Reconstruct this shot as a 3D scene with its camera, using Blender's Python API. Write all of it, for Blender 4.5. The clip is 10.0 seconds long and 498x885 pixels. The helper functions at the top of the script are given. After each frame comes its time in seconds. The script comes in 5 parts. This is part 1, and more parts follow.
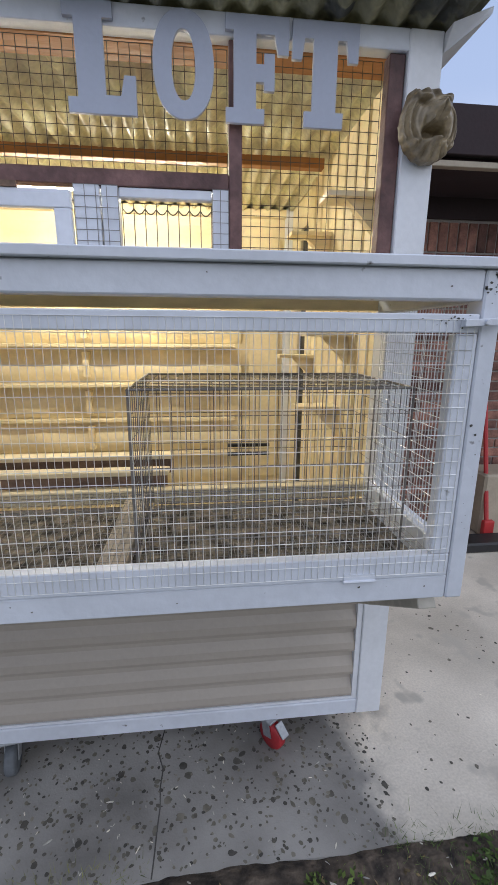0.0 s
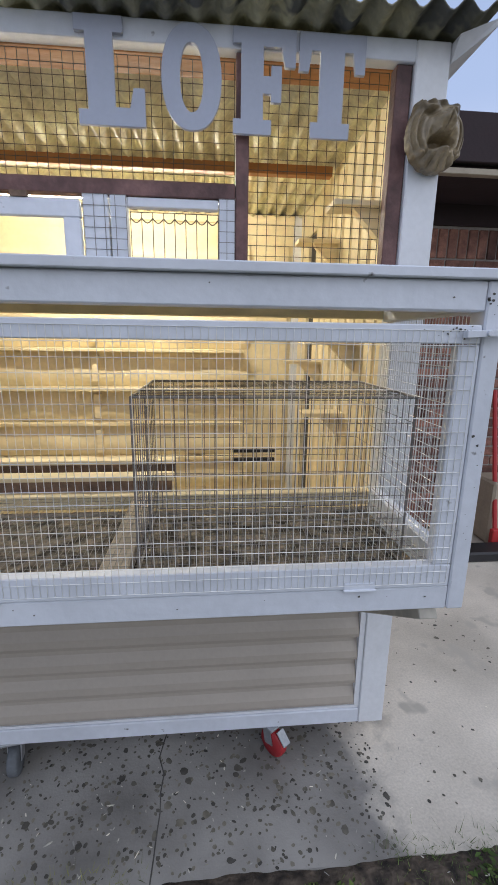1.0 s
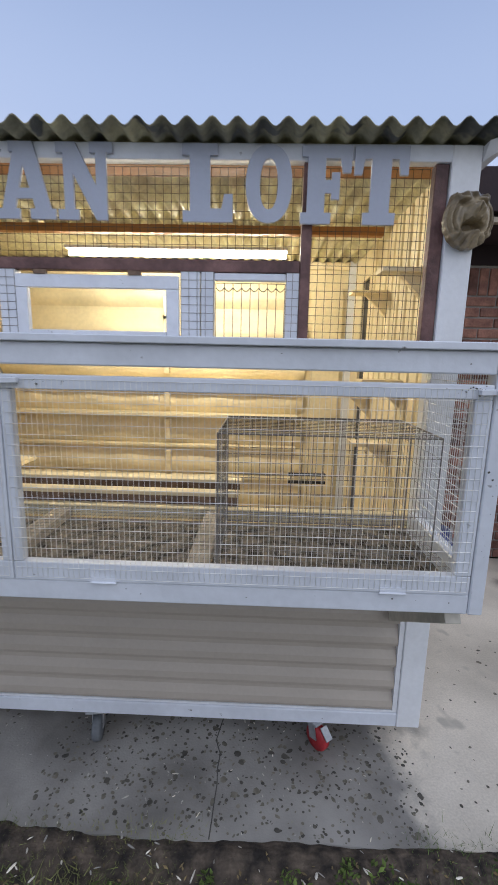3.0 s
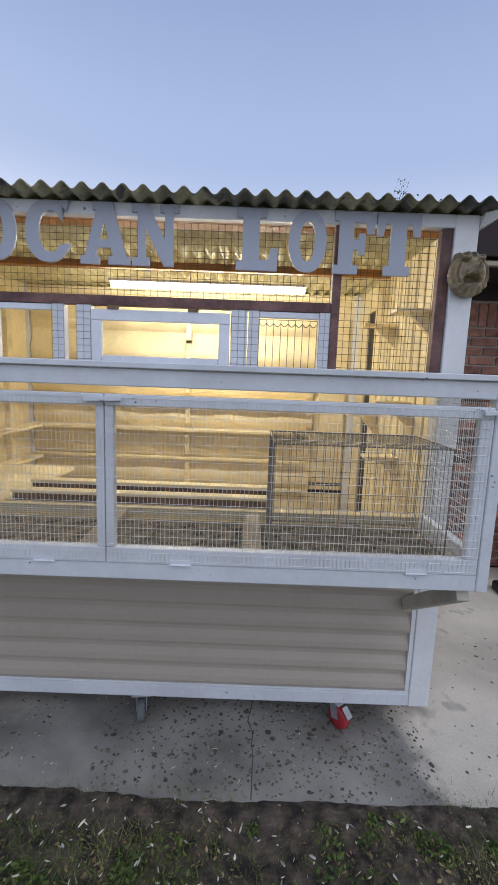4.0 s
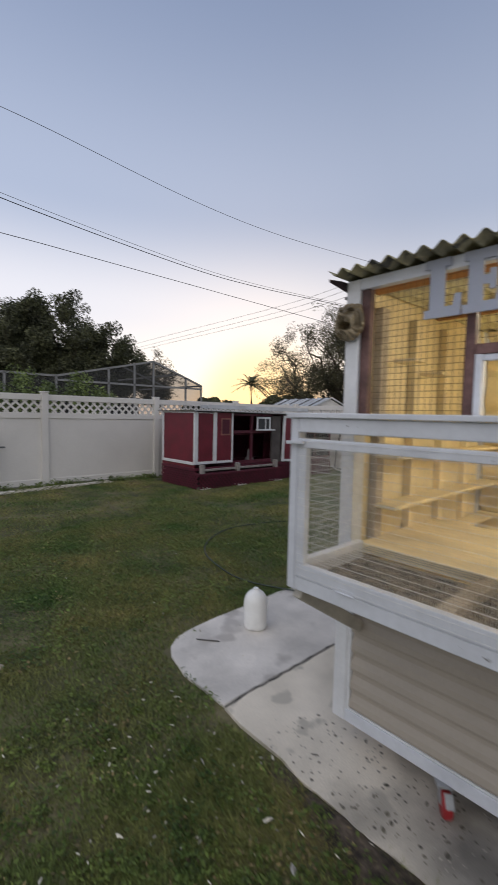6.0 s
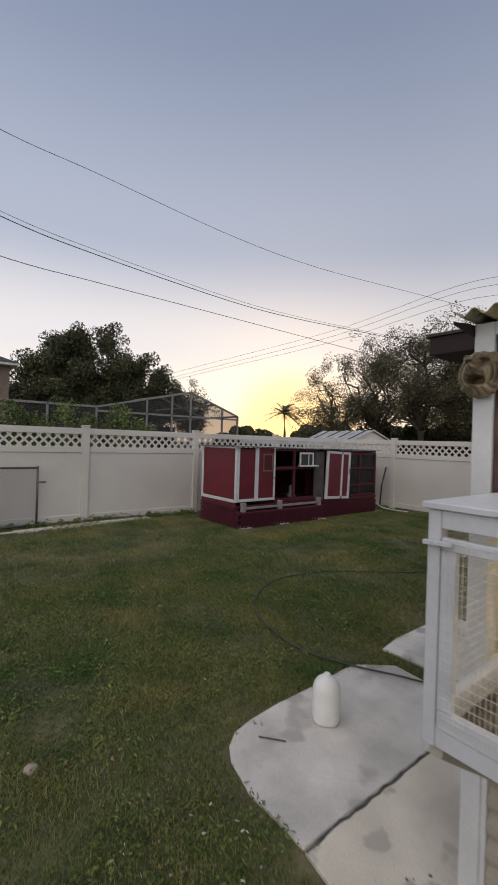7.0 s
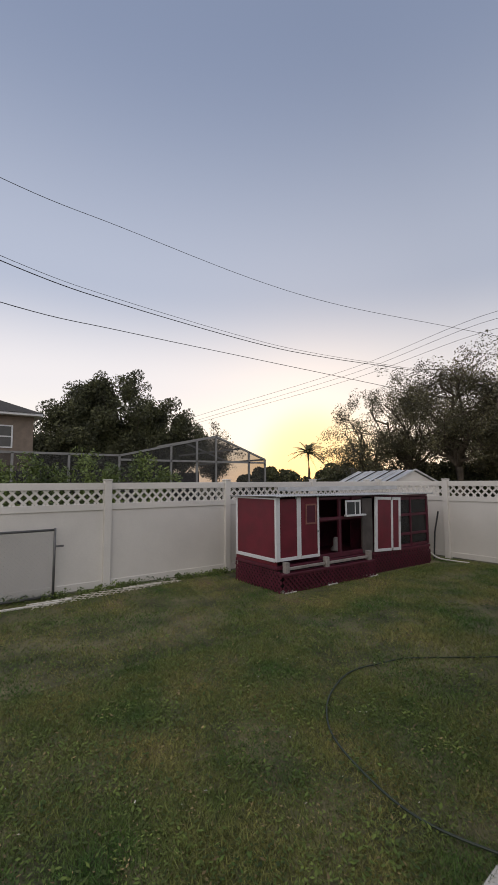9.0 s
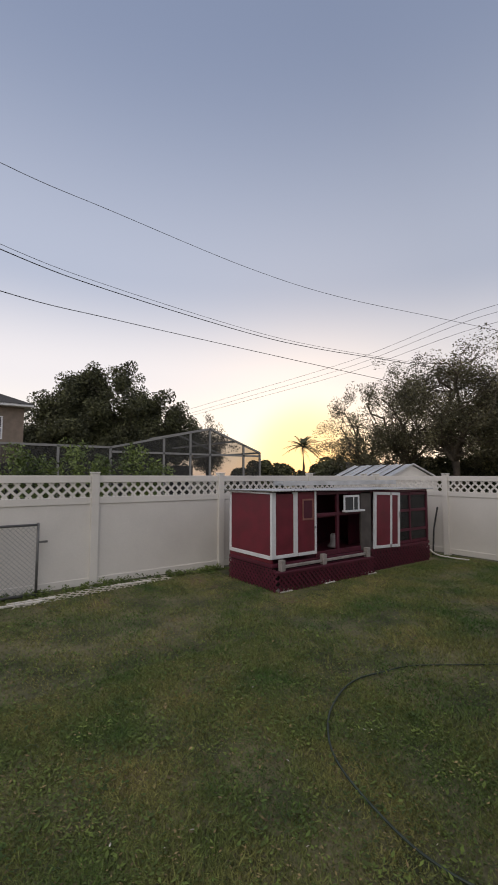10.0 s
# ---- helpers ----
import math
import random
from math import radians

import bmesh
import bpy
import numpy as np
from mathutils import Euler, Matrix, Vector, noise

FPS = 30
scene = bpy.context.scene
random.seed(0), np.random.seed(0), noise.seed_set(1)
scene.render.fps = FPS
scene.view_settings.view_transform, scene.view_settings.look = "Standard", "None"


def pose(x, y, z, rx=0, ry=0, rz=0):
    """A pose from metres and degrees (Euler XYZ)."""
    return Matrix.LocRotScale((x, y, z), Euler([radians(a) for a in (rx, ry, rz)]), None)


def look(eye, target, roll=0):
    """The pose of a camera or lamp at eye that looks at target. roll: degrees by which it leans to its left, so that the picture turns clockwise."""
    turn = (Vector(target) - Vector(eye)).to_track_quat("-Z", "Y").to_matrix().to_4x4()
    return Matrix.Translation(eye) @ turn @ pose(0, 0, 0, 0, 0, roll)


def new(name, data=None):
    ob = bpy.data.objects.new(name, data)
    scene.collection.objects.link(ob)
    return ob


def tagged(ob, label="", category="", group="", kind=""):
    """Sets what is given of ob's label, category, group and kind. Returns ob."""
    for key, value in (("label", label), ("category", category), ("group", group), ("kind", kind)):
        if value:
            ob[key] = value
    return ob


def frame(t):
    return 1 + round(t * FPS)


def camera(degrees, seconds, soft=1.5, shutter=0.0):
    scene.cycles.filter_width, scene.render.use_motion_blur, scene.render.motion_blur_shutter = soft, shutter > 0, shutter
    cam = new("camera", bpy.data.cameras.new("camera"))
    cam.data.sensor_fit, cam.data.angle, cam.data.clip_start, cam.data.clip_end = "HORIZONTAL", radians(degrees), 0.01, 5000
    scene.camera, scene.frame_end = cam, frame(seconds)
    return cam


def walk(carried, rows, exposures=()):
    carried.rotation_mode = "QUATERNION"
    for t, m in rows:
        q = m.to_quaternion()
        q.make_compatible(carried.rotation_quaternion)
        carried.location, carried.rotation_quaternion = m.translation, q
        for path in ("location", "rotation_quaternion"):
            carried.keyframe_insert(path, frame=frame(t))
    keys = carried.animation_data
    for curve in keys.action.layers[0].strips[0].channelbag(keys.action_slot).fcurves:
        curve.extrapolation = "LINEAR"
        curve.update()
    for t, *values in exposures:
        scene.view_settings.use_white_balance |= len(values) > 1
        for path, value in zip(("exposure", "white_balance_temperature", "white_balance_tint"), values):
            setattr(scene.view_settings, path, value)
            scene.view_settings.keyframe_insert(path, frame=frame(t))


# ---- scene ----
cam = camera(60.1, 10.0, shutter=0.4)
PATH = [
    (0, (-0.513, -0.72, 1.402), (-0.294, 1.208, 0.919), 0.4),
    (0.5, (-0.513, -0.71, 1.402), (-0.3, 1.22, 0.924), 0.6),
    (1, (-0.5, -0.725, 1.411), (-0.321, 1.211, 0.945), 0.8),
    (1.5, (-0.491, -0.792, 1.431), (-0.367, 1.154, 0.983), 0.8),
    (2, (-0.469, -0.864, 1.444), (-0.411, 1.089, 1.018), 0.8),
    (2.5, (-0.489, -0.903, 1.453), (-0.489, 1.049, 1.021), 0.6),
    (2.7, (-0.506, -0.915, 1.465), (-0.541, 1.042, 1.056), 0.7),
    (3.8, (-0.683, -1.161, 1.507), (-0.742, 0.813, 1.189), 1.9),
    (4, (-0.722, -1.211, 1.495), (-0.723, 0.768, 1.203), 2.1),
    (4.5, (-0.741, -1.28, 1.511), (-0.864, 0.693, 1.205), 2.8),
    (5, (-0.846, -1.279, 1.487), (-1.419, 0.616, 1.203), 1.9),
    (5.5, (-1.034, -1.174, 1.493), (-2.207, 0.431, 1.277), 0.5),
    (5.7, (-1.112, -1.168, 1.493), (-2.445, 0.311, 1.311), 0.7),
    (6.8, (-1.647, -1.131, 1.662), (-3.208, 0.119, 1.626), 2.2),
    (7, (-1.701, -1.101, 1.674), (-3.269, 0.14, 1.671), 1.8),
    (7.5, (-1.943, -0.882, 1.691), (-3.601, 0.232, 1.796), 0.0),
    (8, (-2.125, -0.812, 1.742), (-3.808, 0.262, 1.865), 0.9),
    (8.5, (-2.429, -0.798, 1.812), (-4.064, 0.34, 1.993), -1.2),
    (9, (-2.607, -0.786, 1.845), (-4.228, 0.37, 2.027), -0.3),
    (9.5, (-2.788, -0.664, 1.853), (-4.432, 0.458, 2.051), -0.7),
    (10, (-2.906, -0.584, 1.848), (-4.515, 0.595, 2.0), 0.1),
]
walk(cam, [(t, look(eye, target, roll)) for t, eye, target, roll in PATH], [(0, 0.7, 5900, 12), (4.5, 0.55, 5900, 12), (5.5, 0.45, 6250, 11), (7.0, 0.32, 7200, 12), (8.0, 0.35, 7200, 12), (8.5, 0.38, 7200, 12), (10, 0.40, 7200, 13)])

# ---- light ----
world = bpy.data.worlds.new("sky")
scene.world = world
world.use_nodes = True
wn, wl = world.node_tree.nodes, world.node_tree.links
sky = wn.new("ShaderNodeTexSky")
sky.sky_type = "NISHITA"
sky.sun_disc = False
sky.sun_elevation = radians(6)
sky.sun_rotation = radians(-46)
sky.air_density, sky.dust_density, sky.ozone_density = 1.0, 1.0, 1.0
# thin even haze over the clear dusk sky: pale at the horizon, blue-grey overhead, warm round the set sun
co = wn.new("ShaderNodeTexCoord")
sep = wn.new("ShaderNodeSeparateXYZ")
wl.new(co.outputs["Generated"], sep.inputs[0])
haze = wn.new("ShaderNodeValToRGB")
haze.color_ramp.interpolation = "EASE"
stops = ((0.0, (0.62, 0.59, 0.57)), (0.10, (0.58, 0.575, 0.585)), (0.22, (0.51, 0.52, 0.58)), (0.42, (0.275, 0.325, 0.44)), (0.78, (0.15, 0.198, 0.315)))
for k, (at, c) in enumerate(stops):
    e = haze.color_ramp.elements[k] if k < 2 else haze.color_ramp.elements.new(at)
    e.position, e.color = at, (*c, 1)
wl.new(sep.outputs["Z"], haze.inputs[0])
dot = wn.new("ShaderNodeVectorMath")
dot.operation = "DOT_PRODUCT"
dot.inputs[1].default_value = (-0.718, 0.695, 0.02)
wl.new(co.outputs["Generated"], dot.inputs[0])
glow = wn.new("ShaderNodeMapRange")
glow.interpolation_type = "SMOOTHERSTEP"
glow.inputs["From Min"].default_value, glow.inputs["From Max"].default_value = 0.982, 1.0
wl.new(dot.outputs["Value"], glow.inputs["Value"])
warm = wn.new("ShaderNodeMix")
warm.data_type, warm.blend_type = "RGBA", "MIX"
warm.inputs[7].default_value = (0.54, 0.44, 0.305, 1)
wl.new(glow.outputs[0], warm.inputs[0])
west = wn.new("ShaderNodeMapRange")
west.inputs["From Min"].default_value, west.inputs["From Max"].default_value = -0.45, -1.0
west.inputs["To Min"].default_value, west.inputs["To Max"].default_value = 1.0, 1.2
wl.new(sep.outputs["X"], west.inputs["Value"])
lift = wn.new("ShaderNodeVectorMath")
lift.operation = "SCALE"
wl.new(haze.outputs[0], lift.inputs[0])
wl.new(west.outputs[0], lift.inputs["Scale"])
wl.new(lift.outputs[0], warm.inputs[6])
bg2 = wn.new("ShaderNodeBackground")
bg2.inputs[1].default_value = 1.0
wl.new(warm.outputs[2], bg2.inputs[0])
both = wn.new("ShaderNodeAddShader")
wl.new(sky.outputs[0], wn["Background"].inputs[0])
wn["Background"].inputs[1].default_value = 0.012
wl.new(wn["Background"].outputs[0], both.inputs[0])
wl.new(bg2.outputs[0], both.inputs[1])
wl.new(both.outputs[0], wn["World Output"].inputs[0])

sun = new("sun", bpy.data.lights.new("sun", "SUN"))
sun.data.energy, sun.data.angle, sun.data.color = 0.8, radians(80), (1.0, 0.93, 0.80)
sun.matrix_world = look((3.0, -4.5, 8.0), (0, 0, 0))

# ---- materials ----
def mat(name, color, rough=0.6, var=0.15, scale=6.0, bump=0.15, bscale=80.0, metal=0.0, color2=None, spots=None, pick="", streak=(1, 1, 1)):
    m = bpy.data.materials.new(name)
    m.use_nodes = True
    n, l = m.node_tree.nodes, m.node_tree.links
    b = n["Principled BSDF"]
    b.inputs["Metallic"].default_value = metal
    geo = n.new("ShaderNodeNewGeometry")
    mp = n.new("ShaderNodeMapping")
    mp.inputs["Scale"].default_value = streak
    l.new(geo.outputs["Position"], mp.inputs[0])
    big = n.new("ShaderNodeTexNoise")
    big.inputs["Scale"].default_value, big.inputs["Detail"].default_value = scale, 5
    fine = n.new("ShaderNodeTexNoise")
    fine.inputs["Scale"].default_value, fine.inputs["Detail"].default_value = bscale, 4
    for t in (big, fine):
        l.new(mp.outputs[0], t.inputs["Vector"])
    lo = [c * (1 - var) for c in color]
    hi = [min(1, c * (1 + var)) for c in (color2 or color)]
    ramp = n.new("ShaderNodeValToRGB")
    ramp.color_ramp.elements[0].position, ramp.color_ramp.elements[1].position = 0.35, 0.65
    ramp.color_ramp.elements[0].color, ramp.color_ramp.elements[1].color = (*lo, 1), (*hi, 1)
    l.new(big.outputs["Fac"], ramp.inputs[0])
    out = ramp.outputs[0]

    def mixed(kind, fac, a, c):
        x = n.new("ShaderNodeMix")
        x.data_type, x.blend_type = "RGBA", kind
        for sock, v in ((x.inputs[0], fac), (x.inputs[6], a), (x.inputs[7], c)):
            if hasattr(v, "links"):
                l.new(v, sock)
            else:
                sock.default_value = v
        return x.outputs[2]

    r2 = n.new("ShaderNodeValToRGB")
    r2.color_ramp.elements[0].position, r2.color_ramp.elements[1].position = 0.3, 0.7
    r2.color_ramp.elements[0].color, r2.color_ramp.elements[1].color = (1 - var, 1 - var, 1 - var, 1), (1, 1, 1, 1)
    l.new(fine.outputs["Fac"], r2.inputs[0])
    out = mixed("MULTIPLY", 1.0, out, r2.outputs[0])
    if spots:
        col, sc, lim = spots
        sp = n.new("ShaderNodeTexNoise")
        sp.inputs["Scale"].default_value, sp.inputs["Detail"].default_value = sc, 3
        l.new(geo.outputs["Position"], sp.inputs["Vector"])
        sr = n.new("ShaderNodeValToRGB")
        sr.color_ramp.elements[0].position, sr.color_ramp.elements[1].position = lim, min(1, lim + 0.06)
        l.new(sp.outputs["Fac"], sr.inputs[0])
        out = mixed("MIX", sr.outputs[0], out, (*col, 1))
    if pick:
        if pick == "object":
            rnd = n.new("ShaderNodeObjectInfo").outputs["Random"]
        else:
            rnd = geo.outputs["Random Per Island"]
        rr = n.new("ShaderNodeValToRGB")
        rr.color_ramp.elements[0].color, rr.color_ramp.elements[1].color = (0.45, 0.45, 0.45, 1), (1.45, 1.4, 1.25, 1)
        l.new(rnd, rr.inputs[0])
        out = mixed("MULTIPLY", 1.0, out, rr.outputs[0])
    l.new(out, b.inputs["Base Color"])
    rm = n.new("ShaderNodeMapRange")
    rm.inputs["To Min"].default_value, rm.inputs["To Max"].default_value = max(0.02, rough - 0.12), min(1, rough + 0.12)
    l.new(big.outputs["Fac"], rm.inputs["Value"])
    l.new(rm.outputs[0], b.inputs["Roughness"])
    if bump:
        bp = n.new("ShaderNodeBump")
        bp.inputs["Strength"].default_value, bp.inputs["Distance"].default_value = bump, 0.01
        l.new(fine.outputs["Fac"], bp.inputs["Height"])
        l.new(bp.outputs[0], b.inputs["Normal"])
    return m


WHITE = mat("white_paint", (0.66, 0.685, 0.74), 0.45, 0.07, 5, 0.12, 45, spots=((0.10, 0.09, 0.08), 30, 0.715))
WHITE_CLEAN = mat("white_trim_paint", (0.74, 0.75, 0.77), 0.45, 0.06, 5, 0.08, 60)
LETTER = mat("grey_blue_letter_paint", (0.37, 0.395, 0.47), 0.55, 0.04, 6, 0.05, 90)
TAN = mat("tan_vinyl_siding", (0.42, 0.37, 0.31), 0.5, 0.05, 2, 0.06, 60)
CREAM = mat("cream_painted_panel", (0.84, 0.72, 0.45), 0.45, 0.10, 3, 0.1, 40)
CREAM_WOOD = mat("pale_pine", (0.88, 0.75, 0.48), 0.55, 0.14, 5, 0.2, 50, streak=(0.3, 1, 1))
ORANGE_WOOD = mat("orange_framing_timber", (0.38, 0.17, 0.05), 0.65, 0.15, 6, 0.2, 60, streak=(0.3, 1, 1))
RED_WOOD = mat("redbrown_stained_timber", (0.12, 0.055, 0.05), 0.6, 0.3, 9, 0.3, 60, color2=(0.17, 0.09, 0.08))
GREY_WOOD = mat("grey_weathered_timber", (0.34, 0.31, 0.29), 0.8, 0.2, 9, 0.3, 70)
GATE_STEEL = mat("dull_grey_gate_steel", (0.15, 0.15, 0.15), 0.5, 0.2, 12, 0, 60, metal=0.3)
LATH = mat("weathered_pale_lath", (0.58, 0.54, 0.46), 0.7, 0.15, 9, 0.1, 60)
BROWN_BOARD = mat("brown_perch_board", (0.22, 0.14, 0.09), 0.7, 0.3, 12, 0.3, 70)
BARE_WOOD = mat("weathered_bare_wood", (0.48, 0.41, 0.32), 0.75, 0.25, 9, 0.3, 70, streak=(1, 0.3, 1))
GALV = mat("galvanised_wire", (0.80, 0.80, 0.78), 0.45, 0.12, 20, 0, 60, metal=0.5)
DARK_WIRE = mat("dark_coated_wire", (0.10, 0.085, 0.07), 0.55, 0.2, 20, 0, 60, metal=0.3)
CAGE_WIRE = mat("dull_steel_cage_wire", (0.26, 0.245, 0.23), 0.5, 0.2, 20, 0, 60, metal=0.5)
ROOF = mat("weathered_fibreglass_roof", (0.15, 0.145, 0.10), 0.5, 0.25, 5, 0.3, 60, color2=(0.34, 0.31, 0.18), spots=((0.07, 0.07, 0.06), 9, 0.58))
# cream made paler to stand for sky light through the translucent sheet
CEIL = mat("skylit_fibreglass_underside", (0.86, 0.78, 0.54), 0.40, 0.25, 7, 0.15, 60)
STONE = mat("cast_stone_ornament", (0.17, 0.13, 0.075), 0.32, 0.3, 14, 0.25, 90, color2=(0.30, 0.24, 0.15))
STEEL = mat("zinc_steel", (0.38, 0.39, 0.4), 0.4, 0.15, 20, 0.05, 80, metal=0.45)
RED_WHEEL = mat("red_polyurethane", (0.38, 0.025, 0.03), 0.5, 0.15, 15, 0.1, 80)
GREY_WHEEL = mat("grey_rubber", (0.13, 0.14, 0.15), 0.7, 0.2, 15, 0.1, 80)
CONCRETE = mat("stained_concrete", (0.62, 0.59, 0.55), 0.85, 0.14, 2.2, 0.2, 120, color2=(0.73, 0.69, 0.64), spots=((0.46, 0.43, 0.40), 2.4, 0.58))
DIRT_TRAY = mat("droppings_litter", (0.05, 0.042, 0.032), 0.9, 0.35, 26, 0.8, 90, color2=(0.24, 0.20, 0.15))
SOIL = mat("lawn_soil", (0.085, 0.095, 0.04), 0.95, 0.35, 1.6, 0.9, 40, color2=(0.16, 0.14, 0.075), spots=((0.15, 0.105, 0.07), 1.1, 0.63))
DARK_SOIL = mat("dark_crumbly_soil", (0.038, 0.030, 0.024), 0.95, 0.4, 18, 0.9, 70, color2=(0.11, 0.085, 0.062))
GRASS = mat("lawn_grass", (0.10, 0.235, 0.045), 0.75, 0.3, 1.1, 0, 30, color2=(0.245, 0.235, 0.085), pick="island")
CHIPS = mat("pale_feather_litter", (0.62, 0.60, 0.56), 0.8, 0.2, 30, 0, 30, pick="island")
SPOTS = mat("dark_dropping_spots", (0.16, 0.15, 0.13), 0.9, 0.2, 30, 0, 30, pick="island")
BRICK = mat("red_brown_brick", (0.23, 0.115, 0.095), 0.9, 0.25, 12, 0.5, 90, color2=(0.31, 0.16, 0.13), pick="object")
MORTAR = mat("grey_mortar", (0.36, 0.33, 0.30), 0.9, 0.12, 10, 0.4, 100)
FASCIA = mat("dark_brown_fascia_paint", (0.03, 0.017, 0.02), 0.8, 0.15, 6, 0.1, 60)
SHINGLE = mat("dark_roof_shingle", (0.07, 0.065, 0.06), 0.9, 0.25, 8, 0.4, 80)
VINYL = mat("white_vinyl_fence", (0.72, 0.69, 0.65), 0.45, 0.05, 1.2, 0.05, 50)
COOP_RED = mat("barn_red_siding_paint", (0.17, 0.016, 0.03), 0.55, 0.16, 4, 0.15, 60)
COOP_DARK = mat("dark_red_wood", (0.10, 0.012, 0.028), 0.6, 0.2, 6, 0.2, 60)
COOP_BROWN = mat("brown_grey_board", (0.10, 0.085, 0.08), 0.7, 0.2, 6, 0.2, 60)
# near-black colour that stands for deep shade
COOP_SHADE = mat("deep_shade_fill", (0.035, 0.03, 0.03), 0.9, 0.2, 6, 0.1, 60)
RED_TRIM = mat("faded_red_trim", (0.30, 0.12, 0.10), 0.6, 0.2, 8, 0.1, 60)
TIN = mat("pale_metal_roofing", (0.56, 0.57, 0.58), 0.45, 0.15, 3, 0.1, 60, metal=0.35)
BARK = mat("grey_brown_bark", (0.10, 0.08, 0.06), 0.9, 0.3, 6, 0.6, 40)
LEAF = mat("dark_oak_leaves", (0.065, 0.075, 0.042), 0.7, 0.3, 0.6, 0, 30, color2=(0.10, 0.11, 0.055), pick="island")
LEAF_OLIVE = mat("olive_sparse_leaves", (0.10, 0.10, 0.06), 0.6, 0.3, 0.6, 0, 30, color2=(0.15, 0.14, 0.08), pick="island")
WEED = mat("green_weed_leaves", (0.06, 0.125, 0.022), 0.9, 0.3, 3, 0, 30, color2=(0.12, 0.165, 0.04), pick="island")
BUSH = mat("light_green_shrub_leaves", (0.10, 0.16, 0.04), 0.6, 0.3, 1, 0, 30, color2=(0.16, 0.22, 0.065), pick="island")
PLASTIC = mat("milky_white_plastic", (0.88, 0.88, 0.86), 0.35, 0.05, 10, 0.03, 60)
HOSE = mat("dark_green_hose_rubber", (0.03, 0.045, 0.03), 0.45, 0.2, 20, 0, 50)
ALU = mat("bronze_screen_frame", (0.25, 0.25, 0.25), 0.5, 0.1, 5, 0, 50)
CABLE = mat("black_cable", (0.02, 0.02, 0.022), 0.6, 0.1, 5, 0, 50)
STUCCO = mat("tan_brick_far_wall", (0.24, 0.19, 0.155), 0.9, 0.12, 3, 0.2, 30)
GLASS_DARK = mat("dim_window_glass", (0.05, 0.055, 0.06), 0.08, 0.1, 3, 0, 30)
BLACK = mat("black_plastic", (0.02, 0.02, 0.022), 0.5, 0.2, 10, 0.05, 60)
RED_PAINT = mat("red_tool_paint", (0.45, 0.03, 0.03), 0.45, 0.1, 10, 0.05, 60)
BEIGE = mat("beige_box_plastic", (0.42, 0.36, 0.27), 0.6, 0.1, 8, 0.05, 60)
BLUE = mat("blue_tarpaulin", (0.04, 0.06, 0.22), 0.55, 0.25, 10, 0.2, 40)
STRAW = mat("dry_straw_leaves", (0.17, 0.125, 0.06), 0.95, 0.3, 3, 0, 30, color2=(0.27, 0.21, 0.11), pick="island")
CRACKS = mat("dark_joint_dirt", (0.10, 0.095, 0.085), 0.95, 0.3, 20, 0.3, 60)

SLAB = mat("dirty_shaded_loft_concrete", (0.66, 0.60, 0.50), 0.85, 0.16, 1.6, 0.2, 120, color2=(0.78, 0.71, 0.60), spots=((0.50, 0.46, 0.39), 5.0, 0.60))
# trodden dirt, droppings and painted-in loft shade where the birds perch, with a ragged border
n, l = SLAB.node_tree.nodes, SLAB.node_tree.links
b = n["Principled BSDF"]
clean = b.inputs["Base Color"].links[0].from_socket
geo = n.new("ShaderNodeNewGeometry")
sepx = n.new("ShaderNodeSeparateXYZ")
l.new(geo.outputs["Position"], sepx.inputs[0])
blot = n.new("ShaderNodeTexNoise")
blot.inputs["Scale"].default_value, blot.inputs["Detail"].default_value = 3.2, 6
l.new(geo.outputs["Position"], blot.inputs["Vector"])
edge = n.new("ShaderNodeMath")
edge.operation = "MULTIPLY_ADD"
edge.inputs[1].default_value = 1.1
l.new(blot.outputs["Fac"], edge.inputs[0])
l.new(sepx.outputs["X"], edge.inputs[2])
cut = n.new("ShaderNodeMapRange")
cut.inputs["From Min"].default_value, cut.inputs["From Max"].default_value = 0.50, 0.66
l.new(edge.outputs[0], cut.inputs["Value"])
grime_and_shade = n.new("ShaderNodeValToRGB")
grime_and_shade.color_ramp.elements[0].position, grime_and_shade.color_ramp.elements[1].position = 0.3, 0.75
grime_and_shade.color_ramp.elements[0].color, grime_and_shade.color_ramp.elements[1].color = (0.16, 0.15, 0.135, 1), (0.42, 0.40, 0.365, 1)
l.new(blot.outputs["Fac"], grime_and_shade.inputs[0])
mixer = n.new("ShaderNodeMix")
mixer.data_type = "RGBA"
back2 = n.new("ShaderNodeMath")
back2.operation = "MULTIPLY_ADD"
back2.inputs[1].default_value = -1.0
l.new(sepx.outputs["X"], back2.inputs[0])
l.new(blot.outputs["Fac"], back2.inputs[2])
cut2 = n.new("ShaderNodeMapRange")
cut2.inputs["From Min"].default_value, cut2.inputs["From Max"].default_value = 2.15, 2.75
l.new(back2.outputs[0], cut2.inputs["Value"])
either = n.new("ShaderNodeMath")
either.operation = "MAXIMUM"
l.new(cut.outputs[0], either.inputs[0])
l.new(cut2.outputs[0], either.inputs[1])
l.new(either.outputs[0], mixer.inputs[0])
l.new(grime_and_shade.outputs[0], mixer.inputs[6])
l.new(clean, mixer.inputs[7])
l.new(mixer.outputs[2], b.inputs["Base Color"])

LIT = bpy.data.materials.new("lit_tube")
LIT.use_nodes = True
LIT.node_tree.nodes["Principled BSDF"].inputs["Emission Color"].default_value = (1.0, 0.90, 0.70, 1)
LIT.node_tree.nodes["Principled BSDF"].inputs["Emission Strength"].default_value = 80.0

SCREEN = bpy.data.materials.new("insect_screen")
SCREEN.use_nodes = True
SCREEN.node_tree.nodes["Principled BSDF"].inputs["Base Color"].default_value = (0.02, 0.02, 0.02, 1)
